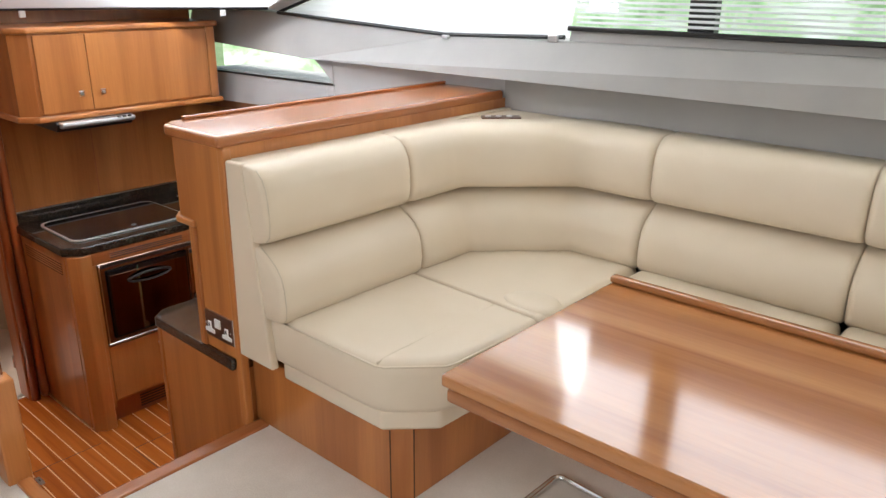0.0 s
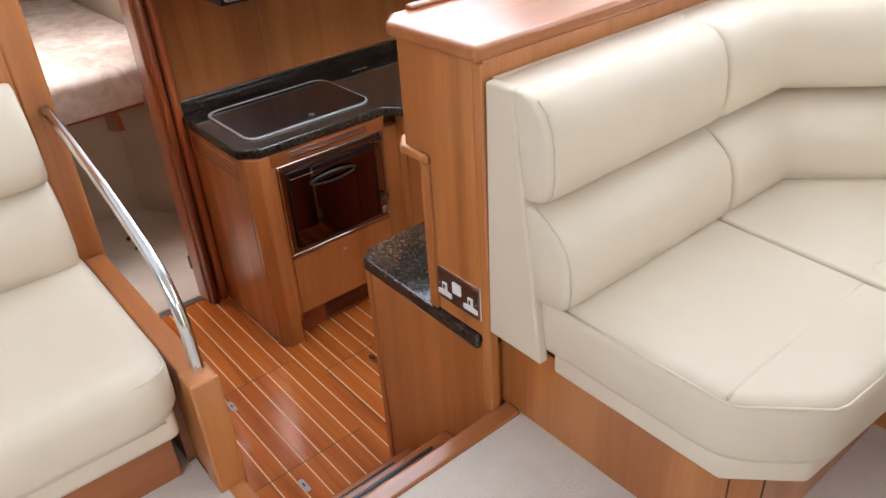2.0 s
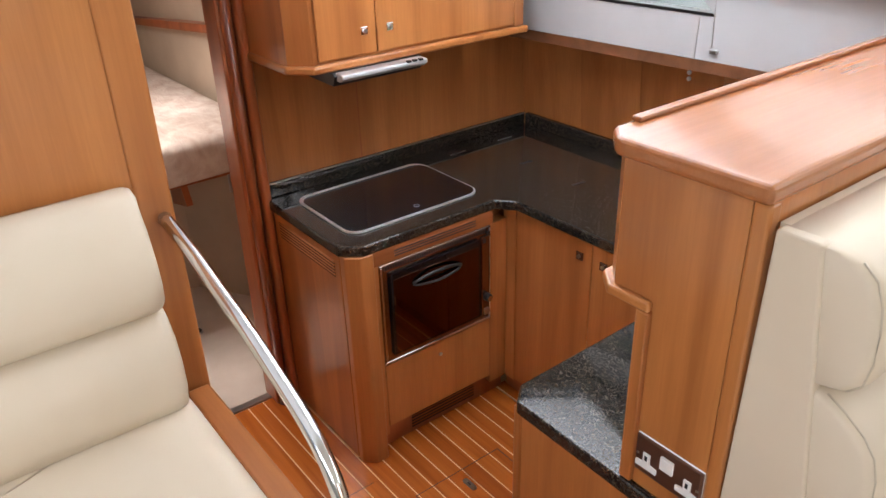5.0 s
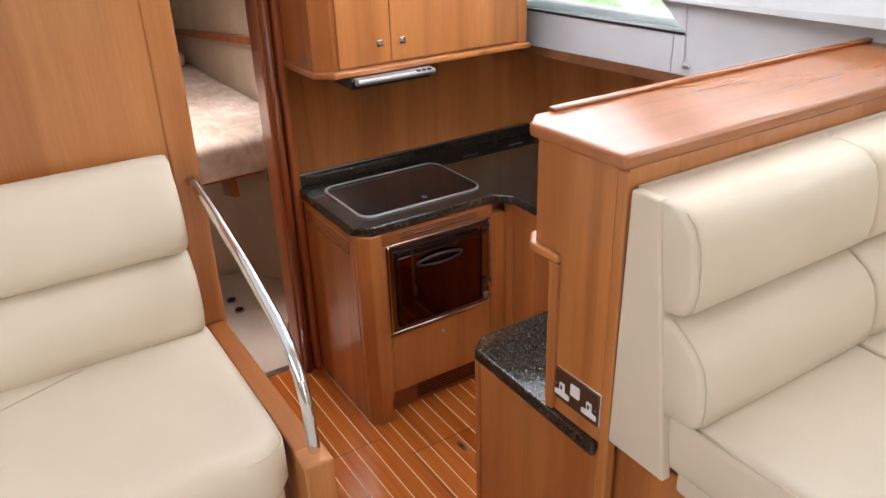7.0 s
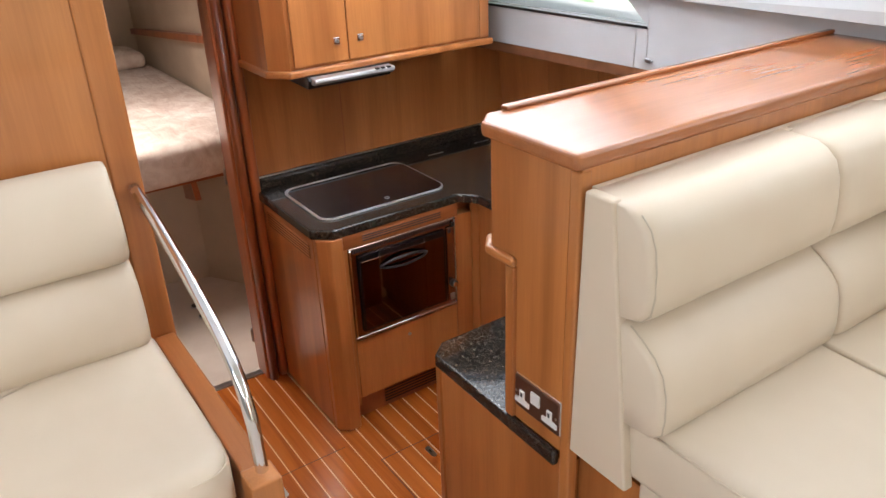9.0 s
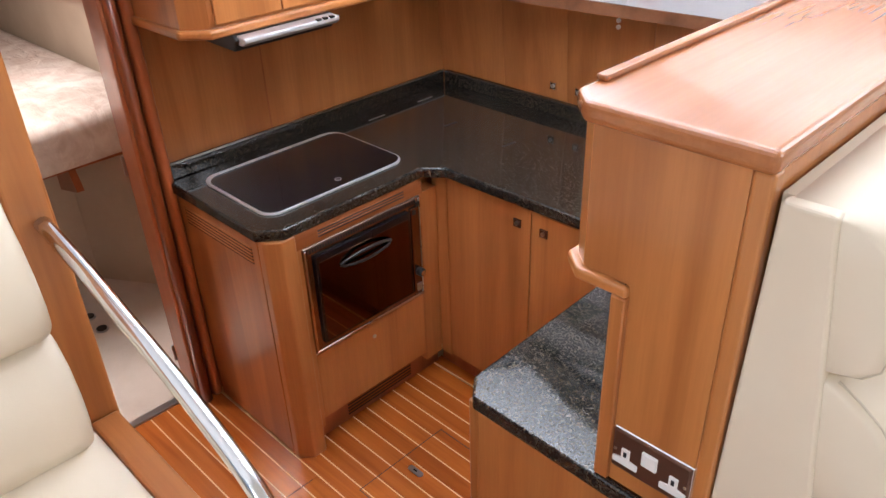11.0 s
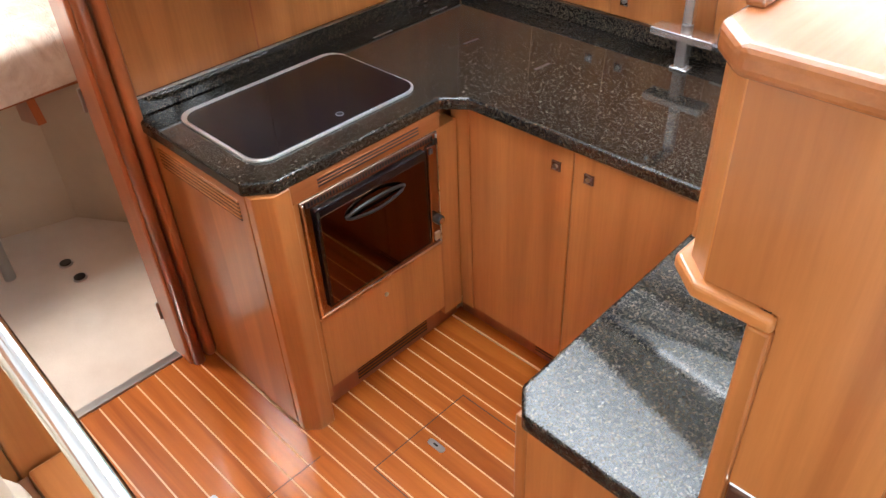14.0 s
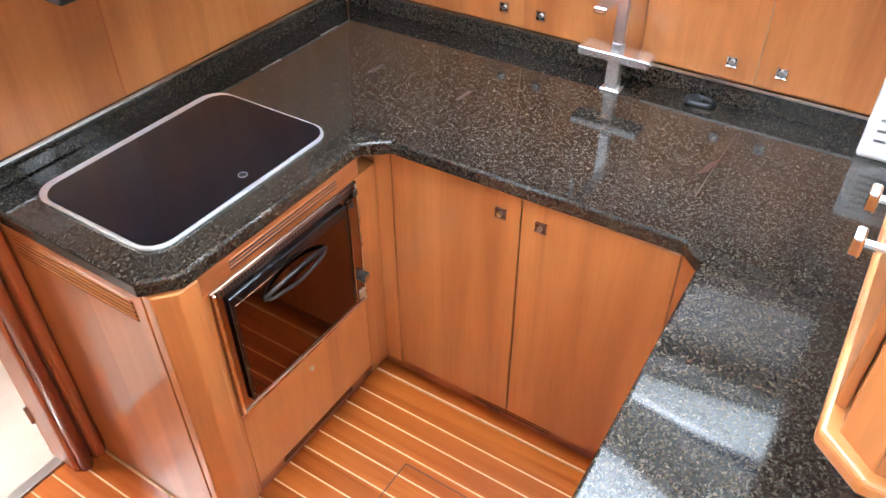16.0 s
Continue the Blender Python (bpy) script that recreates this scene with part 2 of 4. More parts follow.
def tube(points, r, segs=12, caps=True):
    """A round bar through the points."""
    bm = bmesh.new()
    pts = [Vector(p) for p in points]
    rings = []
    for i, p in enumerate(pts):
        d = (pts[min(i + 1, len(pts) - 1)] - pts[max(i - 1, 0)]).normalized()
        q = d.to_track_quat("Z", "Y")
        rings.append([bm.verts.new(p + q @ Vector((r * math.cos(k * math.tau / segs), r * math.sin(k * math.tau / segs), 0))) for k in range(segs)])
    for a, b in zip(rings, rings[1:]):
        for k in range(segs):
            bm.faces.new((a[k], a[(k + 1) % segs], b[(k + 1) % segs], b[k]))
    if caps:
        bm.faces.new(rings[0][::-1])
        bm.faces.new(rings[-1])
    return bm


def smooth_line(pts, n=6):
    """Catmull-Rom through the points."""
    p = [Vector(q) for q in pts]
    p = [2 * p[0] - p[1], *p, 2 * p[-1] - p[-2]]
    out = []
    for i in range(1, len(p) - 2):
        for k in range(n):
            t = k / n
            out.append(0.5 * (2 * p[i] + (p[i + 1] - p[i - 1]) * t + (2 * p[i - 1] - 5 * p[i] + 4 * p[i + 1] - p[i + 2]) * t * t + (3 * p[i] - p[i - 1] - 3 * p[i + 1] + p[i + 2]) * t ** 3))
    return out + [p[-2]]


def disc(c, r, depth, normal, segs=16, bev=0.0):
    bm = bmesh.new()
    bmesh.ops.create_cone(bm, cap_ends=True, segments=segs, radius1=r, radius2=r, depth=depth)
    m = Matrix.Translation(c) @ Vector(normal).to_track_quat("Z", "Y").to_matrix().to_4x4()
    bmesh.ops.transform(bm, matrix=m, verts=bm.verts)
    return bevelled(bm, bev, 1)


def rounded_rect(x0, x1, y0, y1, r, n=6):
    out = []
    for cx, cy, a0 in ((x1 - r, y1 - r, 0), (x0 + r, y1 - r, 90), (x0 + r, y0 + r, 180), (x1 - r, y0 + r, 270)):
        for k in range(n + 1):
            a = radians(a0 + 90 * k / n)
            out.append((cx + r * math.cos(a), cy + r * math.sin(a)))
    return out


def offset_poly(pts, d):
    """Each corner of a counter-clockwise polygon moved inwards by d."""
    out, n = [], len(pts)
    for i in range(n):
        a, b, c = Vector(pts[i - 1]), Vector(pts[i]), Vector(pts[(i + 1) % n])
        e1, e2 = (b - a).normalized(), (c - b).normalized()
        n1, n2 = Vector((-e1.y, e1.x)), Vector((-e2.y, e2.x))
        k = (n1 + n2)
        k = k / max(0.3, k.dot(n1))
        out.append((b.x + k.x * d, b.y + k.y * d))
    return out


def cushion(pts, z0, z1, r=0.045, crown=0.012, n=5, firm=None):
    """A padded slab over a counter-clockwise outline, with rounded rims and a crowned top."""
    dense = []
    m = len(pts)
    for i in range(m):
        a, b = Vector(pts[i]), Vector(pts[(i + 1) % m])
        k = max(1, int((b - a).length / 0.035))
        for j in range(k):
            q = a.lerp(b, j / k)
            dense.append((q.x, q.y))
    for _ in range(3):
        dense = [dense[i] if firm and firm(*dense[i]) else tuple(np.array(dense[i - 1]) * 0.2 + np.array(dense[i]) * 0.6 + np.array(dense[(i + 1) % len(dense)]) * 0.2) for i in range(len(dense))]
    def inset(d):
        full = offset_poly(dense, d)
        if not firm:
            return full
        out = []
        for p, q in zip(dense, full):
            fx, fy = firm(*p) or (1, 1)
            out.append((p[0] + (q[0] - p[0]) * fx, p[1] + (q[1] - p[1]) * fy))
        return out

    cx, cy = np.mean([p[0] for p in dense]), np.mean([p[1] for p in dense])
    bm = bmesh.new()
    rings = []
    prof = [(r * 0.6, z0), (r * 0.2, z0 + r * 0.25), (0, z0 + r * 0.7)]
    prof += [(r * (1 - math.cos(a)), z1 - r + r * math.sin(a)) for a in [math.pi / 2 * k / n for k in range(n + 1)]]
    for d, z in prof:
        rings.append([bm.verts.new((x, y, z)) for x, y in inset(d)])
    last = inset(r)
    for f in (0.015, 0.05, 0.12, 0.25, 0.5, 0.75, 0.92):
        z = z1 + crown * (1 - (1 - f) ** 2)
        rings.append([bm.verts.new((x + (cx - x) * f, y + (cy - y) * f, z)) for x, y in last])
    k = len(dense)
    for a, b in zip(rings, rings[1:]):
        for i in range(k):
            bm.faces.new((a[i], a[(i + 1) % k], b[(i + 1) % k], b[i]))
    bm.faces.new(rings[-1])
    bm.faces.new(rings[0][::-1])
    return bm


def back_roll(path, prof, ends=(True, True), puff=0.012):
    """A padded roll: a closed profile of (inward from the front line, height), swept along a plan line; its ends are pinched."""
    P = [Vector((*p, 0)) for p in path]
    dense = []
    for i in range(len(P) - 1):
        k = max(2, int((P[i + 1] - P[i]).length / 0.05))
        for j in range(k):
            dense.append(P[i].lerp(P[i + 1], j / k))
    dense.append(P[-1])
    total = sum((b - a).length for a, b in zip(dense, dense[1:]))
    bm, rings, s = bmesh.new(), [], 0.0
    zc = sum(z for _, z in prof) / len(prof)
    stations = []
    for i, p in enumerate(dense):
        if i:
            s += (p - dense[i - 1]).length
        a = (p - dense[i - 1]).normalized() if i else (dense[1] - p).normalized()
        b = (dense[i + 1] - p).normalized() if i < len(dense) - 1 else a
        n1, n2 = Vector((-a.y, a.x, 0)), Vector((-b.y, b.x, 0))
        k = n1 + n2
        k = k / max(0.4, k.dot(n1))
        stations.append((p, k, s, a))
    extra = []
    for idx, sgn in ((0, 1), (-1, -1)):
        p, k, s0, a = stations[idx]
        for step in (0.004, 0.012, 0.025):
            q = p + (a if idx == 0 else -stations[-1][3]) * step
            extra.append((q, k, step if idx == 0 else total - step, a))
    stations = sorted(stations + extra, key=lambda t: t[2])
    for p, k, s, a in stations:
        e = min(s if ends[0] else 9, total - s if ends[1] else 9)
        e = max(0.0, 1 - e / 0.03)
        pinch = 0.020 * (1 - math.sqrt(max(0.0, 1 - e * e)))
        ring = []
        for d, z in prof:
            dd = d + (pinch if d < 0.07 else 0) * 1.0
            zz = z + (zc - z) * pinch * 2.2
            ring.append(bm.verts.new((p.x + k.x * dd, p.y + k.y * dd, zz)))
        rings.append(ring)
    m = len(prof)
    for a, b in zip(rings, rings[1:]):
        for i in range(m):
            bm.faces.new((a[i], a[(i + 1) % m], b[(i + 1) % m], b[i]))
    bm.faces.new(rings[0])
    bm.faces.new(rings[-1][::-1])
    return bm


# ---- the large structure ----
SF = 0.68          # saloon sole
CX, CY = -3.76, 2.51

# ground and the green backdrop outside
setting("ground", prism([(-300, -300), (300, -300), (300, 300), (-300, 300)], -0.72, -0.7), M_grass, "wide green grass ground outside the boat")

# added self-lit green backdrop seen through the port windows
bm = bmesh.new()
arc = [(-14 + 34 * k / 32, 9 + 2.0 * math.sin(k * 0.2)) for k in range(33)]
lo_ring = [bm.verts.new((x, y, -0.7)) for x, y in arc]
hi_ring = [bm.verts.new((x, y, 5.0)) for x, y in arc]
for k in range(32):
    bm.faces.new((lo_ring[k], lo_ring[k + 1], hi_ring[k + 1], hi_ring[k]))
setting("backdrop", bm, M_distance, "glowing pale green backdrop outside the port windows")

# saloon sole with its cut-out for the steps
floor_pts = [(-1.78, 0.57), (-1.78, 1.19), (-1.83, 1.19), (-1.83, 2.62), (2.6, 2.62), (2.6, -1.7), (-2.76, -1.7), (-2.76, 0.53), (-2.05, 0.53), (-2.05, 0.57)]
setting("floor_saloon", prism(floor_pts[::-1], SF - 0.06, SF, "z"), M_carpet, "cream pile carpet on the saloon sole")
setting("trim_step_riser", box(-1.80, -1.782, 0.57, 1.15, 0.0, SF - 0.002), M_wood_y, "varnished riser under the saloon sole")
setting("trim_step_corner", box(-1.8405, -1.783, 1.153, 1.1912, 0.0, SF - 0.003, 0.004, 2), M_wood, "rounded cherry corner beside the step well")
setting("trim_step_side", box(-2.05, -1.80, 0.552, 0.568, 0.0, SF - 0.002), M_wood_x, "varnished side of the step well")
setting("trim_sill_long", box(-1.825, -1.775, 0.545, 1.190, SF - 0.012, SF + 0.008, 0.006), M_wood_y, "rounded wooden edge of the step well")
setting("trim_sill_short", box(-2.05, -1.827, 0.545, 0.585, SF - 0.012, SF + 0.008, 0.006), M_wood_x, "rounded wooden edge of the step well")

# galley sole: a base and teak planks with holly lines
floor_g = setting("floor_galley", box(-3.83, -1.80, 0.58, 2.55, -0.06, -0.010), M_holly, "teak and holly striped galley floor")

# forward bulkhead
setting("wall_forward", prism([(1.235, 0.0), (2.515, 0.0), (2.515, 0.96), (2.515, 1.40), (2.25, 1.405), (2.24, 1.86), (1.235, 1.86)], -3.83, -3.775, "x"), M_wood, "cherry veneered forward bulkhead")
setting("wall_forward_head", box(-3.83, -3.775, 0.5, 1.235, 1.93, 2.0), M_wood, "veneered head over the cabin door")
# bulkhead behind the facing seat
setting("wall_seat_bulkhead", box(-2.80, -2.745, -1.7, 0.5225, 0.0, 1.86), M_wood, "cherry veneered bulkhead behind the seat")
setting("trim_bulkhead_post", box(-2.81, -2.742, 0.523, 0.592, 0.0, 1.98, 0.007, 3), M_wood, "rounded cherry post at the bulkhead edge")
setting("wall_passage", box(-3.83, -2.81, 0.50, 0.56, 0.0, 2.0), M_wood, "veneered side of the passage")

# port side: leaning wood panel behind the worktop, white panel with the small window, coaming


def y_port(x):
    return 2.42 + 0.09 * (x + 1.83) if x < -1.83 else 2.42


lockers = tagged(new("wall_port_lockers"), "leaning cherry locker fronts behind the worktop", kind="structure")
part("backing", box(-3.775, -2.0, 2.515, 2.56, 0.0, 0.956), M_wood, lockers)
LX = [-3.775, -3.43, -3.125, -2.775, -2.478, -2.0]
for x0, x1 in zip(LX, LX[1:]):
    bm = bmesh.new()
    n = 6
    a = [[bm.verts.new((x0 + 0.001 + (x1 - x0 - 0.002) * i / n, 2.51 - 0.035 * k, 0.957 + 0.433 * k)) for i in range(n + 1)] for k in (0, 0.5, 1)]
    for r0, r1 in zip(a, a[1:]):
        for i in range(n):
            bm.faces.new((r0[i], r0[i + 1], r1[i + 1], r1[i]))
    g = bmesh.ops.extrude_face_region(bm, geom=list(bm.faces))
    for v in g["geom"]:
        if isinstance(v, bmesh.types.BMVert):
            v.co.y += 0.03
    part("locker_front", bm, M_wood, lockers, "", False)


def port_poly(pts, dy=0.0, thick=0.05, lean=0.0):
    """A panel on the port side, from (x, z) corners."""
    bm = bmesh.new()
    vs = [Vector((x, y_port(x) + dy + lean * (z - 1.64), z)) for x, z in pts]
    a = [bm.verts.new(v) for v in vs]
    b = [bm.verts.new(v + Vector((0, thick, 0))) for v in vs]
    bm.faces.new(a)
    bm.faces.new(b[::-1])
    for i in range(len(a)):
        j = (i + 1) % len(a)
        bm.faces.new((a[i], b[i], b[j], a[j]))
    bmesh.ops.recalc_face_normals(bm, faces=bm.faces)
    return bm


setting("wall_port_panel_low", port_poly([(-3.775, 1.39), (-1.83, 1.39), (-1.83, 1.535), (-3.775, 1.545)], 0.0, 0.06), M_lining, "white lining under the small side window")
setting("wall_port_panel_aft", port_poly([(-2.753, 1.539), (-1.83, 1.535), (-1.83, 1.70), (-2.90, 1.70), (-2.873, 1.643)]), M_lining, "white lining aft of the small side window")
setting("wall_port_panel_fore", port_poly([(-3.775, 1.545), (-3.70, 1.545), (-3.70, 1.70), (-3.775, 1.70)]), M_lining, "white lining before the small side window")
setting("wall_port_aft", box(-1.83, 2.6, 2.42, 2.47, SF, 1.66), M_coaming, "vinyl lining behind the sofa, shade put into its grey")
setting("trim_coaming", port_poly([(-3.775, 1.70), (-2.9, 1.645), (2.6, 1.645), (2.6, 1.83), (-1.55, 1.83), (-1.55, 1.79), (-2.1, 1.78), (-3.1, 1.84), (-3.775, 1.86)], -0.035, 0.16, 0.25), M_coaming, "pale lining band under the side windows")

# small galley window
w = tagged(new("window_1"), "small raked side window over the worktop", kind="structure")
part("pane", port_poly([(-3.70, 1.545), (-2.765, 1.54), (-2.88, 1.645), (-3.70, 1.645)], 0.03, 0.004), M_glass, w).visible_shadow = False
part("window_frame", port_poly([(-3.70, 1.535), (-2.745, 1.529), (-2.755, 1.538), (-3.70, 1.545)], -0.004, 0.05), M_black, w)
part("window_frame", port_poly([(-3.70, 1.549), (-3.665, 1.549), (-3.68, 1.66), (-3.70, 1.66)], -0.004, 0.05), M_black, w)

part("window_sill", port_poly([(-3.70, 1.522), (-2.758, 1.516), (-2.765, 1.541), (-3.70, 1.547)], 0.036, 0.22), M_white, w, "white painted outer sill")

# side windows with pleated blinds


def pleats(x0, x1, zlow, zhigh, pitch, y, depth=0.008):
    """Pleated fabric between a lower and an upper edge, each a function of x."""
    bm = bmesh.new()
    nx = 24
    zmin = min(zlow(x0 + (x1 - x0) * i / nx) for i in range(nx + 1))
    zmax = max(zhigh(x0 + (x1 - x0) * i / nx) for i in range(nx + 1))
    rows = int((zmax - zmin) / pitch)
    prev = None
    for r in range(rows + 1):
        row = []
        for i in range(nx + 1):
            x = x0 + (x1 - x0) * i / nx
            z = min(max(zmin + r * pitch, zlow(x)), max(zhigh(x), zlow(x)))
            row.append(bm.verts.new((x, y(x) + (depth if r % 2 else 0) + 0.25 * (z - 1.8), z)))
        if prev:
            for i in range(nx):
                bm.faces.new((prev[i], prev[i + 1], row[i + 1], row[i]))
        prev = row
    bmesh.ops.dissolve_degenerate(bm, dist=1e-5, edges=bm.edges)
    return bm


def low2(x):
    return 1.84 - 0.057 * (x + 3.1) if x < -2.1 else 1.783 + 0.03 * (x + 2.1)


def high2(x):
    return 1.845 + 0.33 * (x + 3.1)


blind = thing("pleated_blind", "closed white pleated blind with black rails on a side window", "blind", "side window blinds")
part("fabric", pleats(-3.1, -1.57, low2, high2, 0.014, lambda x: y_port(x) + 0.03), M_blind, blind)
part("bottom_rail", tube([(x, y_port(x) + 0.0, low2(x) + 0.002) for x in np.linspace(-3.1, -1.57, 12)], 0.008, 8), M_black, blind)
part("side_rail", tube([(x, y_port(x) + 0.0 + 0.25 * (high2(x) - 1.8), high2(x)) for x in np.linspace(-3.1, -1.57, 6)], 0.008, 8), M_black, blind)
part("catch", box(-1.62, -1.58, 2.385, 2.40, 1.785, 1.81, 0.004), M_silver, blind, "small clear catch")
part("catch", box(-2.12, -2.09, 2.37, 2.388, 1.77, 1.785, 0.003), M_silver, blind, "small clear catch")

win2 = tagged(new("window_2"), "long side window over the sofa", kind="structure")
for x in (-1.10, 0.35, 1.8):
    part("mullion", box(x - 0.045, x + 0.045, 2.50, 2.54, 1.83, 2.56), M_black, win2)
part("pane", box(-1.55, 2.6, 2.545, 2.549, 1.83, 2.56), M_glass, win2).visible_shadow = False
part("window_frame", box(-1.555, 2.6, 2.41, 2.43, 1.825, 1.842, 0.004), M_black, win2)
vb = thing("slatted_blind", "half-open white slatted blind showing green behind it", "blind", "side window blinds")
for k in range(7):
    z = 1.85 + k * 0.0175
    part("slat", prism([(2.44, z), (2.452, z + 0.007), (2.453, z + 0.0085), (2.441, z + 0.0015)], -1.54, 2.55, "x"), M_blind, vb)
setting("trim_window_head", box(-1.6, 2.6, 2.45, 2.60, 2.535, 2.62), M_white, "white head over the side windows")

# windscreen with blinds
ws = tagged(new("window_3"), "raked windscreen over the galley", kind="structure")


def xb(y):
    """The windscreen's lower edge, swept aft towards the side."""
    return -3.65 + 0.6 * max(0.0, (y - 1.2) / 1.0) ** 1.4


def screen_point(s, y, up=0.0):
    x0 = xb(y)
    return (x0 + s * (-1.42 - x0), y, 1.875 + 0.70 * s + up)


def screen_strip(y0, y1, up=0.0, s0=0.0, s1=1.0, n=8, ny=1):
    bm = bmesh.new()
    g = [[bm.verts.new(screen_point(s0 + (s1 - s0) * i / n, y0 + (y1 - y0) * k / ny, up)) for k in range(ny + 1)] for i in range(n + 1)]
    for r0, r1 in zip(g, g[1:]):
        for k in range(ny):
            bm.faces.new((r0[k], r0[k + 1], r1[k + 1], r1[k]))
    e = bmesh.ops.extrude_face_region(bm, geom=list(bm.faces))
    for v in e["geom"]:
        if isinstance(v, bmesh.types.BMVert):
            v.co.z += 0.03
    return bm


part("mullion", screen_strip(0.93, 1.03), M_white, ws)
part("mullion", screen_strip(-1.72, -1.60), M_white, ws)
part("window_frame", screen_strip(-1.6, 2.22, 0.0, 0.94, 1.0, 2, 12), M_white, ws)
bm = bmesh.new()
lo = [(-3.09, 2.215, 1.862), (-2.5, 2.215, 2.10), (-1.42, 2.215, 2.575), (-1.42, 2.56, 2.575), (-1.57, 2.50, 2.36), (-2.3, 2.43, 2.11), (-3.13, 2.345, 1.85)]
a = [bm.verts.new(p) for p in lo]
c = [bm.verts.new((p[0], p[1], p[2] + 0.03)) for p in lo]
for f in ((0, 1, 5, 6), (1, 2, 4, 5), (2, 3, 4)):
    bm.faces.new([a[i] for i in f])
    bm.faces.new([c[i] for i in f[::-1]])
for i in range(7):
    k = (i + 1) % 7
    bm.faces.new((a[i], c[i], c[k], a[k]))
part("corner_post", bm, M_white, ws)
# the second, starboard blind is unseen, added to keep sun off the bulkhead
for y0, y1 in ((1.03, 2.21), (-1.60, 0.93)):
    sb = thing("windscreen_blind", "closed white pleated blind with a black edge rail under the windscreen", "blind", "windscreen blinds")
    bm = bmesh.new()
    prev = None
    for i in range(110):
        row = [bm.verts.new(screen_point(i / 110 * 0.96, y0 + (y1 - y0) * k / 12, -0.004 if i % 2 else -0.012)) for k in range(13)]
        if prev:
            for k in range(12):
                bm.faces.new((prev[k], prev[k + 1], row[k + 1], row[k]))
        prev = row
    part("fabric", bm, M_blind, sb)
    part("edge_rail", tube([screen_point(0.0, y0 + (y1 - y0) * k / 12, -0.008) for k in range(13)], 0.008, 8), M_black, sb)
    for y in (y0 + 0.32, y1 - 0.16):
        p = screen_point(0.0, y, -0.03)
        part("catch", box(p[0], p[0] + 0.015, y - 0.013, y + 0.013, p[2] - 0.014, p[2] + 0.014, 0.004), M_whiteplastic, sb, "white plastic catch")
setting("trim_dash", prism([(-3.83, -1.7), (-3.66, -1.7), (-3.66, 1.2), (-3.5, 1.72), (-3.12, 2.16), (-3.08, 2.42), (-3.83, 2.42)], 1.862, 1.868), M_white, "white dashboard edge under the windscreen")
setting("ceiling", box(-1.42, 2.65, -1.75, 2.62, 2.58, 2.64), M_white, "white padded headlining")

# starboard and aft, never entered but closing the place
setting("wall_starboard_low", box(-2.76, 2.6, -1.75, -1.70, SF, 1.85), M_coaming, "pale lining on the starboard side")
setting("wall_starboard_head", box(-2.3, 2.6, -1.75, -1.70, 2.54, 2.62), M_white, "pale head over the starboard windows")
for x in (-2.25, 0.4, 2.55):
    setting("wall_starboard_post", box(x - 0.06, x + 0.06, -1.75, -1.70, 1.85, 2.54), M_white, "white window post")
setting("wall_aft_port", box(2.6, 2.65, 1.45, 2.62, SF, 2.6), M_wood, "veneered aft bulkhead")
setting("wall_aft_starboard", box(2.6, 2.65, -1.75, -0.45, SF, 2.6), M_wood, "veneered aft bulkhead")
setting("wall_aft_sill", box(2.6, 2.65, -0.45, 1.45, SF - 0.05, 0.80), M_wood, "veneered aft door sill")

# forward cabin seen through the door
setting("floor_cabin", box(-6.8, -3.83, -0.3, 2.3, -0.07, -0.012), M_carpet, "cream carpet in the forward cabin")
setting("wall_cabin_port", prism([(-3.84, 1.80), (-4.6, 1.60), (-6.8, 1.55), (-6.8, 1.63), (-4.6, 1.68), (-3.84, 1.88)], -0.07, 2.0), M_cabinwall, "beige lined cabin side")
setting("wall_cabin_starboard", box(-6.8, -3.83, -0.30, -0.25, -0.07, 2.0), M_cabinwall, "beige lined cabin side")
setting("wall_cabin_fore", box(-6.85, -6.8, -0.3, 2.05, -0.07, 2.0), M_cabinwall, "beige lined cabin end")
setting("wall_cabin_aft", box(-3.88, -3.83, -0.3, 0.55, -0.07, 2.0), M_cabinwall, "beige lined cabin bulkhead")
setting("ceiling_cabin", box(-6.8, -3.83, -0.3, 2.05, 2.0, 2.05), M_white, "white cabin ceiling")
setting("trim_threshold", box(-3.85, -3.815, 0.56, 1.14, -0.02, 0.006, 0.003), M_steel, "metal threshold strip")

# door frame
dj = tagged(new("door_1"), "mahogany door frame to the forward cabin", kind="structure")
part("jamb", box(-3.87, -3.755, 1.135, 1.19, 0.0, 1.95, 0.008, 2), M_jamb, dj)
part("jamb_moulding", box(-3.80, -3.735, 1.192, 1.232, 0.0, 1.865, 0.018, 4), M_jamb, dj)
part("jamb_bead", tube([(-3.752, 1.165, 0.0), (-3.752, 1.165, 1.95)], 0.02, 10), M_jamb, dj, "", True)
for z in (0.18, 0.95, 1.72):
    part("hinge", box(-3.876, -3.868, 1.128, 1.15, z - 0.035, z + 0.035, 0.002), M_steel, dj, "small steel hinge plate")

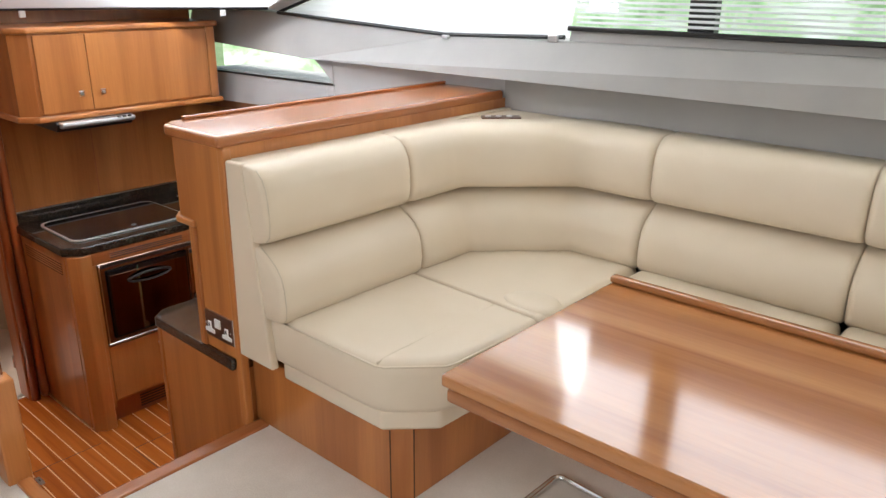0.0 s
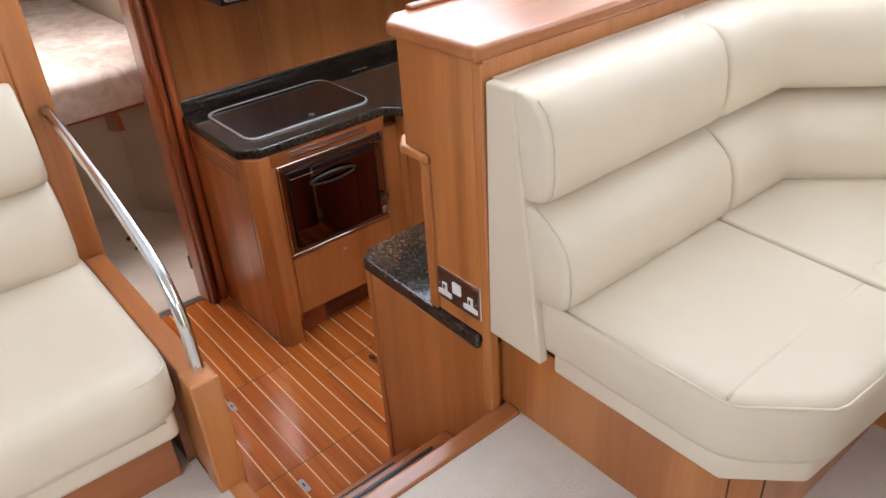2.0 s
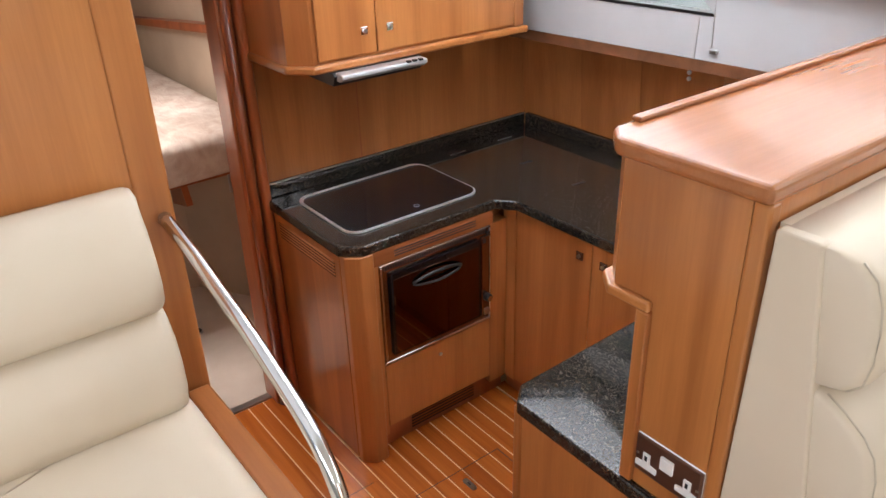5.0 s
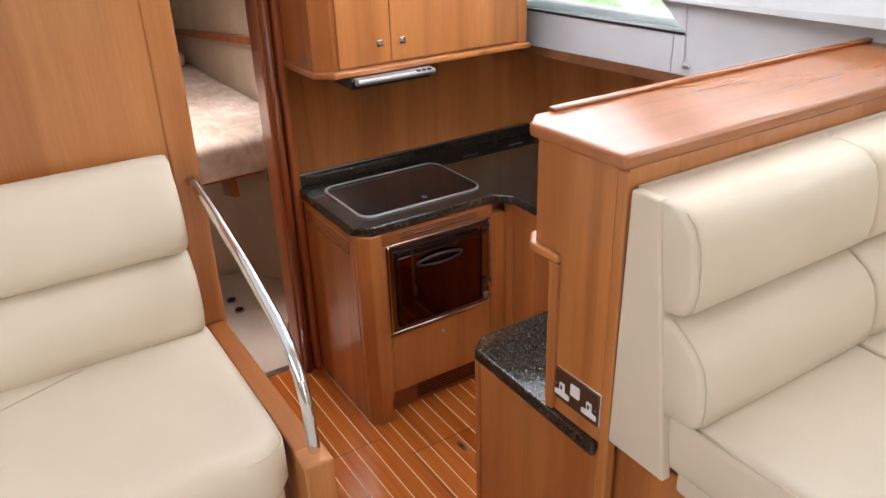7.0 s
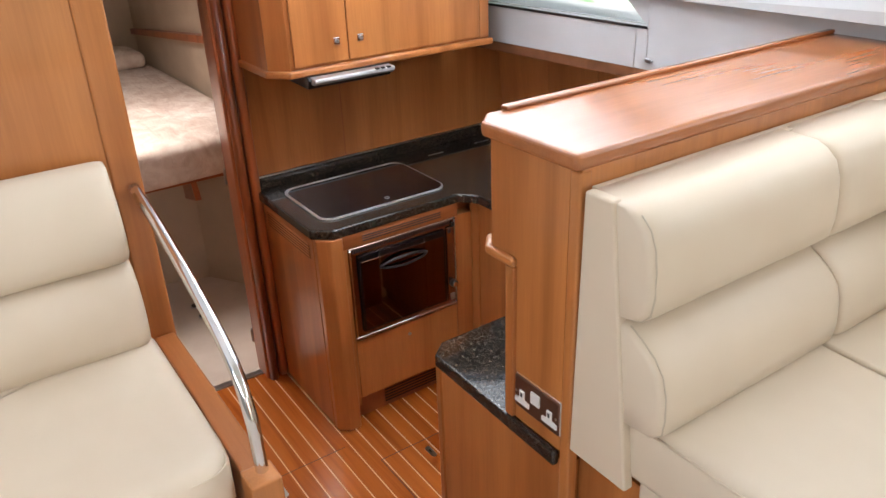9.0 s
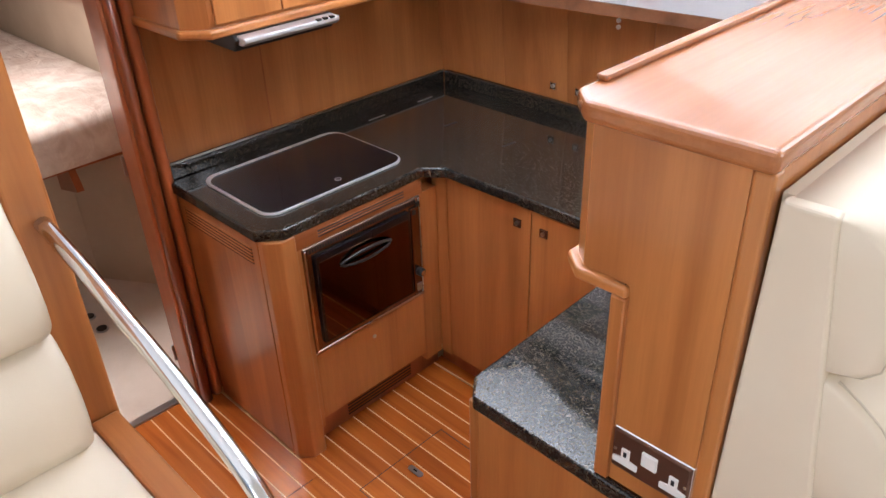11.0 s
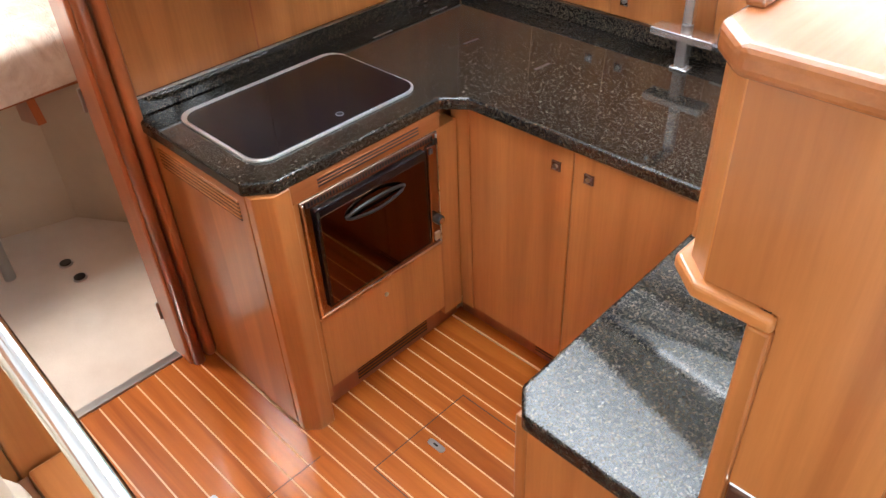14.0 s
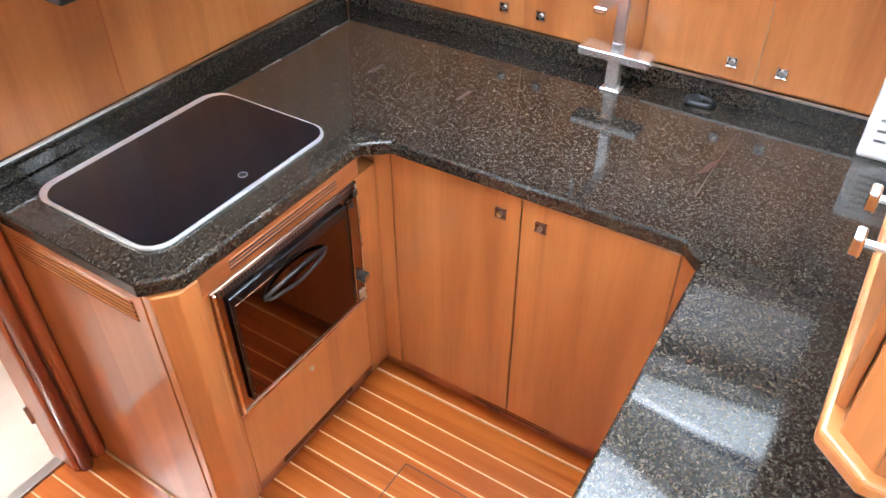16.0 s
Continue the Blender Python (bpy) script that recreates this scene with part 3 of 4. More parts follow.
# ---- saloon things ----
# divider with its upper cabinet
div = thing("divider_cabinet", "cherry divider between galley and sofa with a moulded top", "cabinet")
part("body", box(-2.015, -1.827, 1.147, 2.42, 0.90, 1.56), M_wood, div)
part("upper_box", prism([(-2.095, 1.147), (-2.016, 1.147), (-2.016, 2.40), (-2.125, 2.40), (-2.125, 1.175)], 1.31, 1.56), M_wood, div)
for y0, y1, ky in ((1.19, 1.438, 1.394), (1.442, 1.90, 1.486), (1.905, 2.39, 0)):
    d = part("door", box(-2.137, -2.126, y0, y1, 1.325, 1.55, 0.002), M_wood, div)
    if ky:
        kn = part("knob", tube([(-2.137, ky, 1.36), (-2.158, ky, 1.36)], 0.006, 10), M_chrome, d, "polished steel knob")
        part("knob_bar", box(-2.170, -2.158, ky - 0.013, ky + 0.013, 1.347, 1.373, 0.003), M_chrome, kn)
part("lower_trim", prism([(-2.10, 1.132), (-2.006, 1.132), (-2.006, 1.1465), (-2.028, 1.1465), (-2.028, 2.38), (-2.142, 2.38), (-2.142, 1.168)], 1.291, 1.312, "z", 0.006, 3), M_wood_x, div, "rounded light wood moulding")
part("upright_trim", box(-2.034, -2.006, 1.134, 1.16, 0.902, 1.2905, 0.004, 2), M_wood, div, "rounded light wood moulding")
part("end_panel", prism([(-2.092, 1.313), (-2.092, 1.557), (-1.856, 1.557), (-1.856, 0.901), (-2.0055, 0.901), (-2.0055, 1.313)], 1.1445, 1.1468, "y"), M_wood, div)
part("corner_post", box(-1.855, -1.825, 1.141, 1.17, SF, 1.555, 0.006, 3), M_wood, div)
cap_pts = [(-2.098, 1.122), (-1.818, 1.122), (-1.818, 2.40), (-2.141, 2.40), (-2.141, 1.165)]
cap = part("cap", prism(cap_pts, 1.558, 1.592, "z", 0.012, 4), M_wood_y, div, "polished reddish wood top with a raised rim")
rim = box(-2.137, -2.116, 1.205, 2.40, 1.5915, 1.602, 0.004, 2)
part("rim", rim, M_wood_y, cap)

sock = thing("double_socket", "bronze double power socket with white inserts, set in the divider end", "socket")
part("plate", box(-2.003, -1.857, 1.138, 1.147, 0.932, 1.018, 0.004, 2), M_brownmetal, sock)
part("rim", box(-2.005, -1.855, 1.1425, 1.1475, 0.930, 1.020, 0.002, 1), M_chrome, sock, "thin chrome rim")
part("switch_rocker", box(-1.945, -1.915, 1.133, 1.139, 0.972, 1.003, 0.003), M_whiteplastic, sock, "white switch rocker")
for cx in (-1.975, -1.884):
    part("socket_insert", prism([(cx - 0.024, 0.948), (cx + 0.024, 0.948), (cx + 0.024, 0.960), (cx + 0.008, 0.963), (cx + 0.008, 0.985), (cx - 0.008, 0.985), (cx - 0.008, 0.963), (cx - 0.024, 0.960)], 1.1345, 1.139, "y", 0.001, 1), M_whiteplastic, sock, "white socket insert")
    part("pin_slot", box(cx - 0.003, cx + 0.003, 1.1338, 1.1346, 0.969, 0.980), M_black, sock)
for cx in (-1.996, -1.864):
    part("screw", disc((cx, 1.1375, 0.975), 0.003, 0.002, (0, -1, 0), 8), M_steel, sock)
sock.location.z = 0.010

# L-shaped sofa
sofa = thing("corner_sofa", "cream leather L-shaped corner sofa with two-roll backrests on a cherry plinth", "sofa")
part("plinth", prism([(-1.8415, 1.192), (-1.237, 1.192), (-1.195, 1.236), (-1.195, 1.76), (1.6, 1.76), (1.6, 2.41), (-1.8415, 2.41)], SF, 0.915), M_wood, sofa, "cherry veneered plinth")
for jx, jy in ((-1.238, 1.191), (-1.194, 1.235)):
    part("plinth_joint", box(jx - 0.0012, jx + 0.0012, jy - 0.0012, jy + 0.0012, SF, 0.895), M_slot, sofa, "dark mitre joint")
part("end_panel", prism([(-1.814, 1.526), (-1.744, 1.526), (-1.664, 0.931), (-1.823, 0.931)], 1.139, 1.165, "y", 0.006, 3), M_leather, sofa, "cream leather end panel")
part("back_core", box(-1.822, -1.79, 1.166, 2.41, 0.93, 1.525), M_leather, sofa)
LINES = [[(-1.635, 1.146), (-1.635, 1.712)], [(-1.635, 1.714), (-1.635, 1.965), (-1.365, 2.225), (-1.102, 2.225)], [(-1.10, 2.225), (-0.462, 2.225)], [(-0.46, 2.225), (0.35, 2.225)], [(0.352, 2.225), (1.6, 2.225)]]
low_prof = [(0.02, 1.085), (-0.018, 1.088), (-0.033, 1.104), (-0.037, 1.140), (-0.033, 1.190), (-0.023, 1.226), (-0.002, 1.253), (0.030, 1.277), (0.060, 1.294), (0.10, 1.302), (0.17, 1.304), (0.17, 1.085)]
top_prof = [(0.10, 1.305), (0.062, 1.306), (0.036, 1.313), (0.018, 1.332), (0.012, 1.370), (0.014, 1.420), (0.020, 1.460), (0.033, 1.492), (0.056, 1.513), (0.090, 1.523), (0.17, 1.527), (0.17, 1.305)]
for prof in (low_prof, top_prof):
    part("end_piping", tube([(-1.639 - d, 1.158, z) for d, z in prof[1:-3]], 0.0018, 6), M_seam, sofa, "stitched edge seam", True)
for ln in LINES:
    part("lower_back_roll", back_roll(ln, low_prof), M_leather, sofa, "", True)
    part("upper_back_roll", back_roll(ln, top_prof), M_leather, sofa, "", True)
S1 = [(-1.70, 1.160), (-1.245, 1.160), (-1.118, 1.282), (-1.098, 1.652), (-1.70, 1.680)]
S2 = [(-1.70, 1.684), (-1.262, 1.664), (-1.095, 1.656), (-1.102, 2.26), (-1.70, 2.26)]
S3 = [(-1.098, 1.69), (-0.46, 1.69), (-0.46, 2.26), (-1.098, 2.26)]
S4 = [(-0.455, 1.69), (0.35, 1.69), (0.35, 2.26), (-0.455, 2.26)]
S5 = [(0.355, 1.69), (1.6, 1.69), (1.6, 2.26), (0.355, 2.26)]
SX, SY = (0.15, 1.0), (1.0, 0.25)
FIRM = [lambda x, y: SX if x < -1.66 else SY if y > 1.64 else None, lambda x, y: SY if y < 1.69 else None, None, None, None]
for s, fm in zip((S1, S2, S3, S4, S5), FIRM):
    part("seat_cushion", cushion(s, 0.945, 1.095, 0.034, 0.004, 5, fm), M_leather, sofa, "", True)
part("sewn_fold", tube([(-1.262, 1.175, 1.087), (-1.262, 1.196, 1.0925), (-1.262, 1.30, 1.0945), (-1.262, 1.55, 1.0945), (-1.262, 1.645, 1.0925)], 0.0038, 8), M_leather, sofa, "", True)
part("seat_piping", tube([(-1.68, 1.1655, 1.083), (-1.26, 1.1655, 1.083), (-1.238, 1.175, 1.083), (-1.128, 1.283, 1.083), (-1.119, 1.31, 1.083), (-1.105, 1.62, 1.083)], 0.003, 6), M_leather, sofa, "", True)
part("seat_skirt", prism([(-1.66, 1.172), (-1.25, 1.172), (-1.14, 1.28), (-1.12, 1.70), (1.6, 1.70), (1.6, 1.9), (-1.66, 1.9)], 0.895, 0.955, "z", 0.012, 3), M_leather, sofa, "", True)
part("corner_pad", cushion([(-1.30, 1.69), (-1.21, 1.672), (-1.10, 1.668), (-1.085, 1.75), (-1.12, 1.82), (-1.22, 1.83), (-1.29, 1.77)], 1.07, 1.106, 0.03, 0.004), M_leather, sofa, "", True)
ledge = thing("sofa_ledge", "cream ledge behind the corner of the sofa", "ledge")
part("top", prism([(-1.82, 2.05), (-1.755, 2.09), (-1.485, 2.35), (-1.40, 2.385), (1.6, 2.385), (1.6, 2.418), (-1.82, 2.418)], 1.495, 1.517, "z"), M_leather, ledge)
part("switch_plate", prism([(-1.77, 2.20), (-1.735, 2.165), (-1.635, 2.265), (-1.67, 2.30)], 1.517, 1.524), M_brownmetal, ledge, "bronze switch plate")
for k in range(3):
    c = Vector((-1.745, 2.19)) + Vector((0.028, 0.028)) * (k + 0.3)
    part("switch_button", box(c.x - 0.008, c.x + 0.008, c.y - 0.008, c.y + 0.008, 1.524, 1.528), M_whiteplastic, ledge)

# folding table
tab = thing("saloon_table", "polished cherry folding table with a raised far rim", "table")
part("upper_leaf", box(-0.885, 1.25, 0.99, 1.655, 1.243, 1.272, 0.008, 3), M_table, tab)
part("lower_leaf", box(-0.878, 1.24, 0.998, 1.60, 1.208, 1.238, 0.008, 3), M_table, tab)
part("rim", box(-0.885, 1.25, 1.632, 1.66, 1.2725, 1.292, 0.008, 3), M_table, tab, "raised wooden rim")
part("edge_handle", box(-0.78, -0.66, 1.03, 1.10, 1.185, 1.207, 0.008), M_table, tab)
part("bearer", box(-0.70, -0.64, 1.2, 1.55, 1.165, 1.207, 0.004), M_wood_y, tab)
part("pedestal", tube([(-0.45, 1.38, SF), (-0.45, 1.38, 1.207)], 0.04, 20), M_chrome, tab, "polished steel column", True)
part("pedestal", tube([(0.7, 1.38, SF), (0.7, 1.38, 1.207)], 0.04, 20), M_chrome, tab, "polished steel column", True)
part("floor_hoop", tube(smooth_line([(-0.963, 1.234, SF + 0.012), (-0.958, 1.499, SF + 0.012), (-0.957, 1.548, SF + 0.012), (-0.94, 1.564, SF + 0.012), (-0.899, 1.562, SF + 0.012), (-0.669, 1.55, SF + 0.012)]), 0.008, 10), M_chrome, tab, "chrome floor hoop", True)

# facing seat
seat = thing("facing_seat", "cream leather bench seat with a two-roll backrest on a cherry plinth", "seat")
part("plinth", box(-2.735, -2.165, -0.95, 0.485, SF, 0.838), M_wood_y, seat, "cherry plinth")
part("skirt_piping", tube([(-2.099, -0.96, 0.898), (-2.099, 0.475, 0.898)], 0.003, 6), M_leather, seat, "", True)
part("seat_skirt", box(-2.70, -2.100, -0.98, 0.500, 0.838, 0.92, 0.02, 3), M_leather, seat, "", True)
part("seat_cushion", cushion([(-2.725, -1.0), (-2.075, -1.0), (-2.068, 0.455), (-2.078, 0.500), (-2.11, 0.523), (-2.725, 0.523)], 0.90, 1.055, 0.05, 0.008), M_leather, seat, "", True)
part("seat_piping", tube([(-2.081, -0.95, 1.030), (-2.080, 0.0, 1.030), *smooth_line([(-2.079, 0.40, 1.030), (-2.081, 0.455, 1.030), (-2.092, 0.490, 1.030), (-2.120, 0.509, 1.030), (-2.20, 0.512, 1.030)])], 0.0022, 6), M_leather, seat, "", True)
hl = [(0.02, 1.045), (0.0, 1.06), (-0.012, 1.10), (-0.012, 1.16), (0.0, 1.21), (0.025, 1.245), (0.055, 1.262), (0.14, 1.265), (0.14, 1.045)]
ht = [(0.06, 1.258), (0.03, 1.266), (0.012, 1.285), (0.006, 1.32), (0.012, 1.37), (0.028, 1.42), (0.05, 1.46), (0.075, 1.482), (0.105, 1.49), (0.14, 1.48), (0.14, 1.258)]
part("lower_back_roll", back_roll([(-2.585, -1.0), (-2.585, 0.505)], hl), M_leather, seat, "", True)
part("upper_back_roll", back_roll([(-2.585, -1.0), (-2.585, 0.505)], ht), M_leather, seat, "", True)

board = thing("side_board", "varnished cherry side board along the seat", "board")
part("panel", box(-2.735, -2.075, 0.533, 0.586, 0.0, 0.985, 0.006, 2), M_wood_x, board)
part("end_post", box(-2.115, -2.05, 0.528, 0.592, 0.0, 0.99, 0.005, 2), M_wood, board)
# dark filler standing for the shaded gap between seat and board
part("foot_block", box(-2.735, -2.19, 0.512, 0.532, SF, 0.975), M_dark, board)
rail = thing("grab_rail", "curved polished steel grab rail on the side board", "rail")
part("bar", tube(smooth_line([(-2.735, 0.567, 1.392), (-2.60, 0.567, 1.364), (-2.487, 0.567, 1.332), (-2.40, 0.567, 1.308), (-2.30, 0.567, 1.272), (-2.192, 0.567, 1.225), (-2.132, 0.567, 1.172), (-2.101, 0.567, 1.10), (-2.096, 0.567, 1.04), (-2.093, 0.567, 0.99), (-2.090, 0.567, 0.94)]), 0.0135, 16), M_chrome, rail, "", True)

# steps
for zt, x0, x1 in ((0.23, -2.245, -2.03), (0.455, -2.04, -1.805)):
    st = thing("step", "varnished cherry step tread with two black grip strips", "step", "galley steps")
    part("tread", box(x0, x1, 0.60, 1.155, zt - 0.03, zt, 0.006, 2), M_wood_y, st)
    part("riser", box(x0 + 0.02, x0 + 0.035, 0.60, 1.155, max(0.0, zt - 0.225), zt - 0.031), M_wood_y, st)
    for k in (0.022, 0.052):
        part("grip_strip", box(x0 + k, x0 + k + 0.012, 0.68, 1.085, zt, zt + 0.003, 0.001, 1), M_black, st, "black grip strip")

# ---- galley ----
wt = thing("worktop", "polished dark speckled stone-effect U-shaped worktop", "worktop")
WPTS = [(-3.774, 1.215), (-3.262, 1.215), (-3.207, 1.282), (-3.208, 1.835), (-3.147, 1.885), (-2.430, 1.895), (-2.385, 1.852), (-2.373, 1.185), (-2.332, 1.135), (-1.858, 1.128), (-1.858, 1.1465), (-2.016, 1.1465), (-2.016, 2.513), (-3.774, 2.513)]
part("slab", prism(WPTS, 0.862, 0.90, "z", 0.007, 3), M_granite, wt)
part("upstand", box(-3.774, -3.752, 1.222, 2.49, 0.9005, 0.955, 0.004, 2), M_granite, wt)
part("upstand", box(-3.75, -2.02, 2.49, 2.513, 0.9005, 0.955, 0.004, 2), M_granite, wt)
part("metal_bead", box(-3.756, -3.749, 1.222, 2.488, 0.953, 0.958), M_steel, wt)
part("metal_bead", box(-2.75, -2.02, 2.486, 2.492, 0.953, 0.958), M_steel, wt)

hob = thing("hob", "black glass hob lid in a steel rim, sunk in the worktop", "hob")
part("rim", prism(rounded_rect(-3.685, -3.288, 1.287, 1.845, 0.058), 0.9003, 0.907, "z", 0.002, 2), M_rim, hob, "brushed steel rim")
part("glass_lid", prism(rounded_rect(-3.662, -3.295, 1.295, 1.838, 0.052), 0.9072, 0.909, "z", 0.001, 1), M_blackglass, hob, "black glass lid")
part("lift_hole", disc((-3.335, 1.585, 0.9095), 0.009, 0.001, (0, 0, 1), 14), M_black, hob)
part("lift_ring", tube([(-3.335 + 0.010 * math.cos(a), 1.585 + 0.010 * math.sin(a), 0.9098) for a in np.linspace(0, math.tau, 17)], 0.0012, 6), M_steel, hob)


def louvre(parent, axis, fixed, lo, hi, zlo, zhi, n, out):
    """A row of thin slats in front of a dark slot; they run along x or y."""
    pitch = (zhi - zlo) / n
    for k in range(n):
        z = zlo + k * pitch
        if axis == "y":
            part("vent_slot", box(fixed, fixed + 0.0015 * out, lo, hi, z, z + pitch * 0.58), M_slot, parent)
            part("vent_slat", box(fixed, fixed + 0.0032 * out, lo, hi, z + pitch * 0.6, z + pitch, 0.001, 1), M_wood_y, parent)
        else:
            part("vent_slot", box(lo, hi, fixed, fixed + 0.0015 * out, z, z + pitch * 0.58), M_slot, parent)
            part("vent_slat", box(lo, hi, fixed, fixed + 0.0032 * out, z + pitch * 0.6, z + pitch, 0.001, 1), M_wood_x, parent)


def square_latch(parent, c, normal, material=None):
    """A small square flush pull with a round button."""
    x, y, z = c
    s, d = 0.0125, 0.006
    if abs(normal[1]) > 0.5:
        body = box(x - s, x + s, y, y + d * normal[1], z - s, z + s, 0.002, 1)
    else:
        body = box(x, x + d * normal[0], y - s, y + s, z - s, z + s, 0.002, 1)
    k = part("latch", body, material or M_chrome, parent, "square polished latch")
    n = Vector(normal)
    part("latch_button", disc(Vector(c) + n * 0.008, 0.007, 0.006, normal, 12), M_steel, k)


oc = thing("oven_cabinet", "cherry galley cabinet holding the oven, with louvred vents", "cabinet")
part("body", prism([(-3.774, 1.238), (-3.262, 1.238), (-3.262, 1.90), (-3.774, 1.90)], 0.10, 0.861), M_wood, oc)
part("plinth", prism([(-3.734, 1.238), (-3.27, 1.238), (-3.27, 1.93), (-3.734, 1.93)], 0.0, 0.10), M_jamb, oc)
part("side_panel", box(-3.734, -3.2775, 1.228, 1.2375, 0.005, 0.861, 0.001, 1), M_wood, oc)
part("corner_post", prism([(-3.274, 1.228), (-3.245, 1.228), (-3.208, 1.268), (-3.208, 1.318), (-3.258, 1.318), (-3.274, 1.237)], 0.0, 0.861, "z", 0.006, 3), M_wood, oc, "rounded cherry corner post")
part("top_rail", box(-3.2615, -3.212, 1.3185, 1.832, 0.808, 0.861), M_wood_y, oc)
part("end_stile", box(-3.2615, -3.214, 1.8185, 1.90, 0.10, 0.8075), M_wood, oc)
part("left_stile", box(-3.2615, -3.214, 1.3185, 1.333, 0.10, 0.8075), M_wood, oc)
fl = part("drop_flap", box(-3.2615, -3.212, 1.3345, 1.817, 0.135, 0.405, 0.002, 1), M_wood, oc)
part("flap_lock", disc((-3.2105, 1.576, 0.35), 0.007, 0.004, (1, 0, 0), 12), M_steel, fl)
louvre(oc, "y", -3.212, 1.40, 1.75, 0.822, 0.85, 3, 1)
louvre(oc, "x", 1.228, -3.70, -3.31, 0.765, 0.825, 5, -1)
louvre(oc, "y", -3.27, 1.47, 1.78, 0.02, 0.09, 5, 1)

ov = thing("oven", "built-in oven with brown glass door and black handle", "oven")
part("frame", box(-3.215, -3.206, 1.333, 1.817, 0.412, 0.807, 0.003, 1), M_bronze, ov)
part("frame_edge", box(-3.209, -3.202, 1.336, 1.814, 0.415, 0.425, 0.002, 1), M_chrome, ov, "chrome edge strip")
part("frame_edge", box(-3.209, -3.202, 1.336, 1.344, 0.425, 0.80, 0.002, 1), M_chrome, ov, "chrome edge strip")
part("frame_edge", box(-3.209, -3.203, 1.806, 1.813, 0.425, 0.80, 0.002, 1), M_steel, ov, "chrome edge strip")
part("vent_strip", box(-3.206, -3.203, 1.35, 1.79, 0.786, 0.802), M_brownmetal, ov, "slotted bronze vent strip")
for k in range(44):
    part("vent_slot", box(-3.2032, -3.2024, 1.355 + k * 0.01, 1.360 + k * 0.01, 0.788, 0.800), M_black, ov)
dr = part("door", box(-3.206, -3.194, 1.366, 1.758, 0.446, 0.772, 0.004, 2), M_blackglass, ov, "dark door")
part("door_glass", box(-3.1945, -3.1925, 1.376, 1.748, 0.456, 0.748, 0.001, 1), M_ovenglass, dr, "brown mirror-like glass")
part("handle", tube(smooth_line([(-3.192, 1.455, 0.706), (-3.184, 1.475, 0.717), (-3.178, 1.52, 0.727), (-3.176, 1.56, 0.729), (-3.178, 1.60, 0.727), (-3.184, 1.645, 0.717), (-3.192, 1.665, 0.706)]), 0.0055, 10), M_black, dr, "curved black handle", True)
part("handle_lower", tube(smooth_line([(-3.192, 1.455, 0.704), (-3.185, 1.48, 0.696), (-3.180, 1.56, 0.689), (-3.185, 1.64, 0.696), (-3.192, 1.665, 0.704)]), 0.0045, 10), M_black, dr, "curved black handle", True)
part("control_strip", box(-3.206, -3.198, 1.768, 1.804, 0.44, 0.775, 0.002, 1), M_bronze, ov)
kn = part("knob", disc((-3.188, 1.787, 0.525), 0.016, 0.024, (1, 0, 0), 20, 0.003), M_black, ov, "black control knob")
part("knob_cap", disc((-3.175, 1.787, 0.525), 0.010, 0.003, (1, 0, 0), 16), M_chrome, kn)
part("igniter", box(-3.2, -3.193, 1.776, 1.798, 0.445, 0.475, 0.002, 1), M_steel, ov, "square steel switch")
for yy, zz in ((1.778, 0.76), (1.797, 0.785)):
    part("button", box(-3.2, -3.194, yy - 0.006, yy + 0.006, zz - 0.008, zz + 0.008), M_black, ov)
for yy in (1.342, 1.81):
    for zz in (0.45, 0.53, 0.61, 0.69, 0.77):
        part("screw", disc((-3.204, yy, zz), 0.003, 0.004, (1, 0, 0), 8), M_chrome, ov)

sc = thing("sink_cabinet", "pair of cherry cupboard doors under the long worktop", "cabinet")
part("body", box(-3.258, -2.34, 1.925, 2.51, 0.10, 0.861), M_wood, sc)
part("plinth", box(-3.265, -2.30, 1.955, 2.50, 0.0, 0.10), M_jamb, sc)
part("filler", box(-3.2135, -3.165, 1.902, 1.924, 0.10, 0.861), M_wood, sc)
for x0, x1, kx in ((-3.163, -2.801, -2.85), (-2.797, -2.43, -2.746)):
    d = part("door", box(x0, x1, 1.903, 1.924, 0.105, 0.855, 0.002, 1), M_wood, sc)
    square_latch(d, (kx, 1.903, 0.797), (0, -1, 0), M_brownmetal)
part("filler", box(-2.428, -2.362, 1.905, 1.924, 0.10, 0.861), M_wood, sc)
louvre(sc, "x", 1.955, -2.93, -2.68, 0.02, 0.09, 5, -1)

rc = thing("return_cabinet", "cherry end cabinet under the return worktop", "cabinet")
part("body", box(-2.352, -1.845, 1.176, 1.90, 0.0, 0.861), M_wood, rc)
part("end_panel", box(-2.352, -1.842, 1.160, 1.175, 0.0, 0.861), M_wood, rc)
part("edge_post", box(-2.362, -2.338, 1.155, 1.18, 0.0, 0.861, 0.004, 2), M_wood, rc)

tap = thing("mixer_tap", "square chrome mixer tap with a flat crossbar", "tap")
part("base", box(-2.832, -2.778, 2.385, 2.425, 0.9005, 0.908, 0.002, 1), M_tap, tap)
part("stem", box(-2.822, -2.788, 2.39, 2.42, 0.908, 0.99, 0.003, 1), M_tap, tap)
part("crossbar", box(-2.90, -2.71, 2.375, 2.435, 0.99, 1.012, 0.002, 1), M_tap, tap)
part("collar", disc((-2.803, 2.405, 1.022), 0.016, 0.02, (0, 0, 1), 16), M_steel, tap)
part("spout", box(-2.818, -2.788, 2.395, 2.42, 1.032, 1.165, 0.003, 1), M_tap, tap)
part("spout_arm", box(-2.818, -2.788, 2.24, 2.42, 1.165, 1.18, 0.003, 1), M_tap, tap)

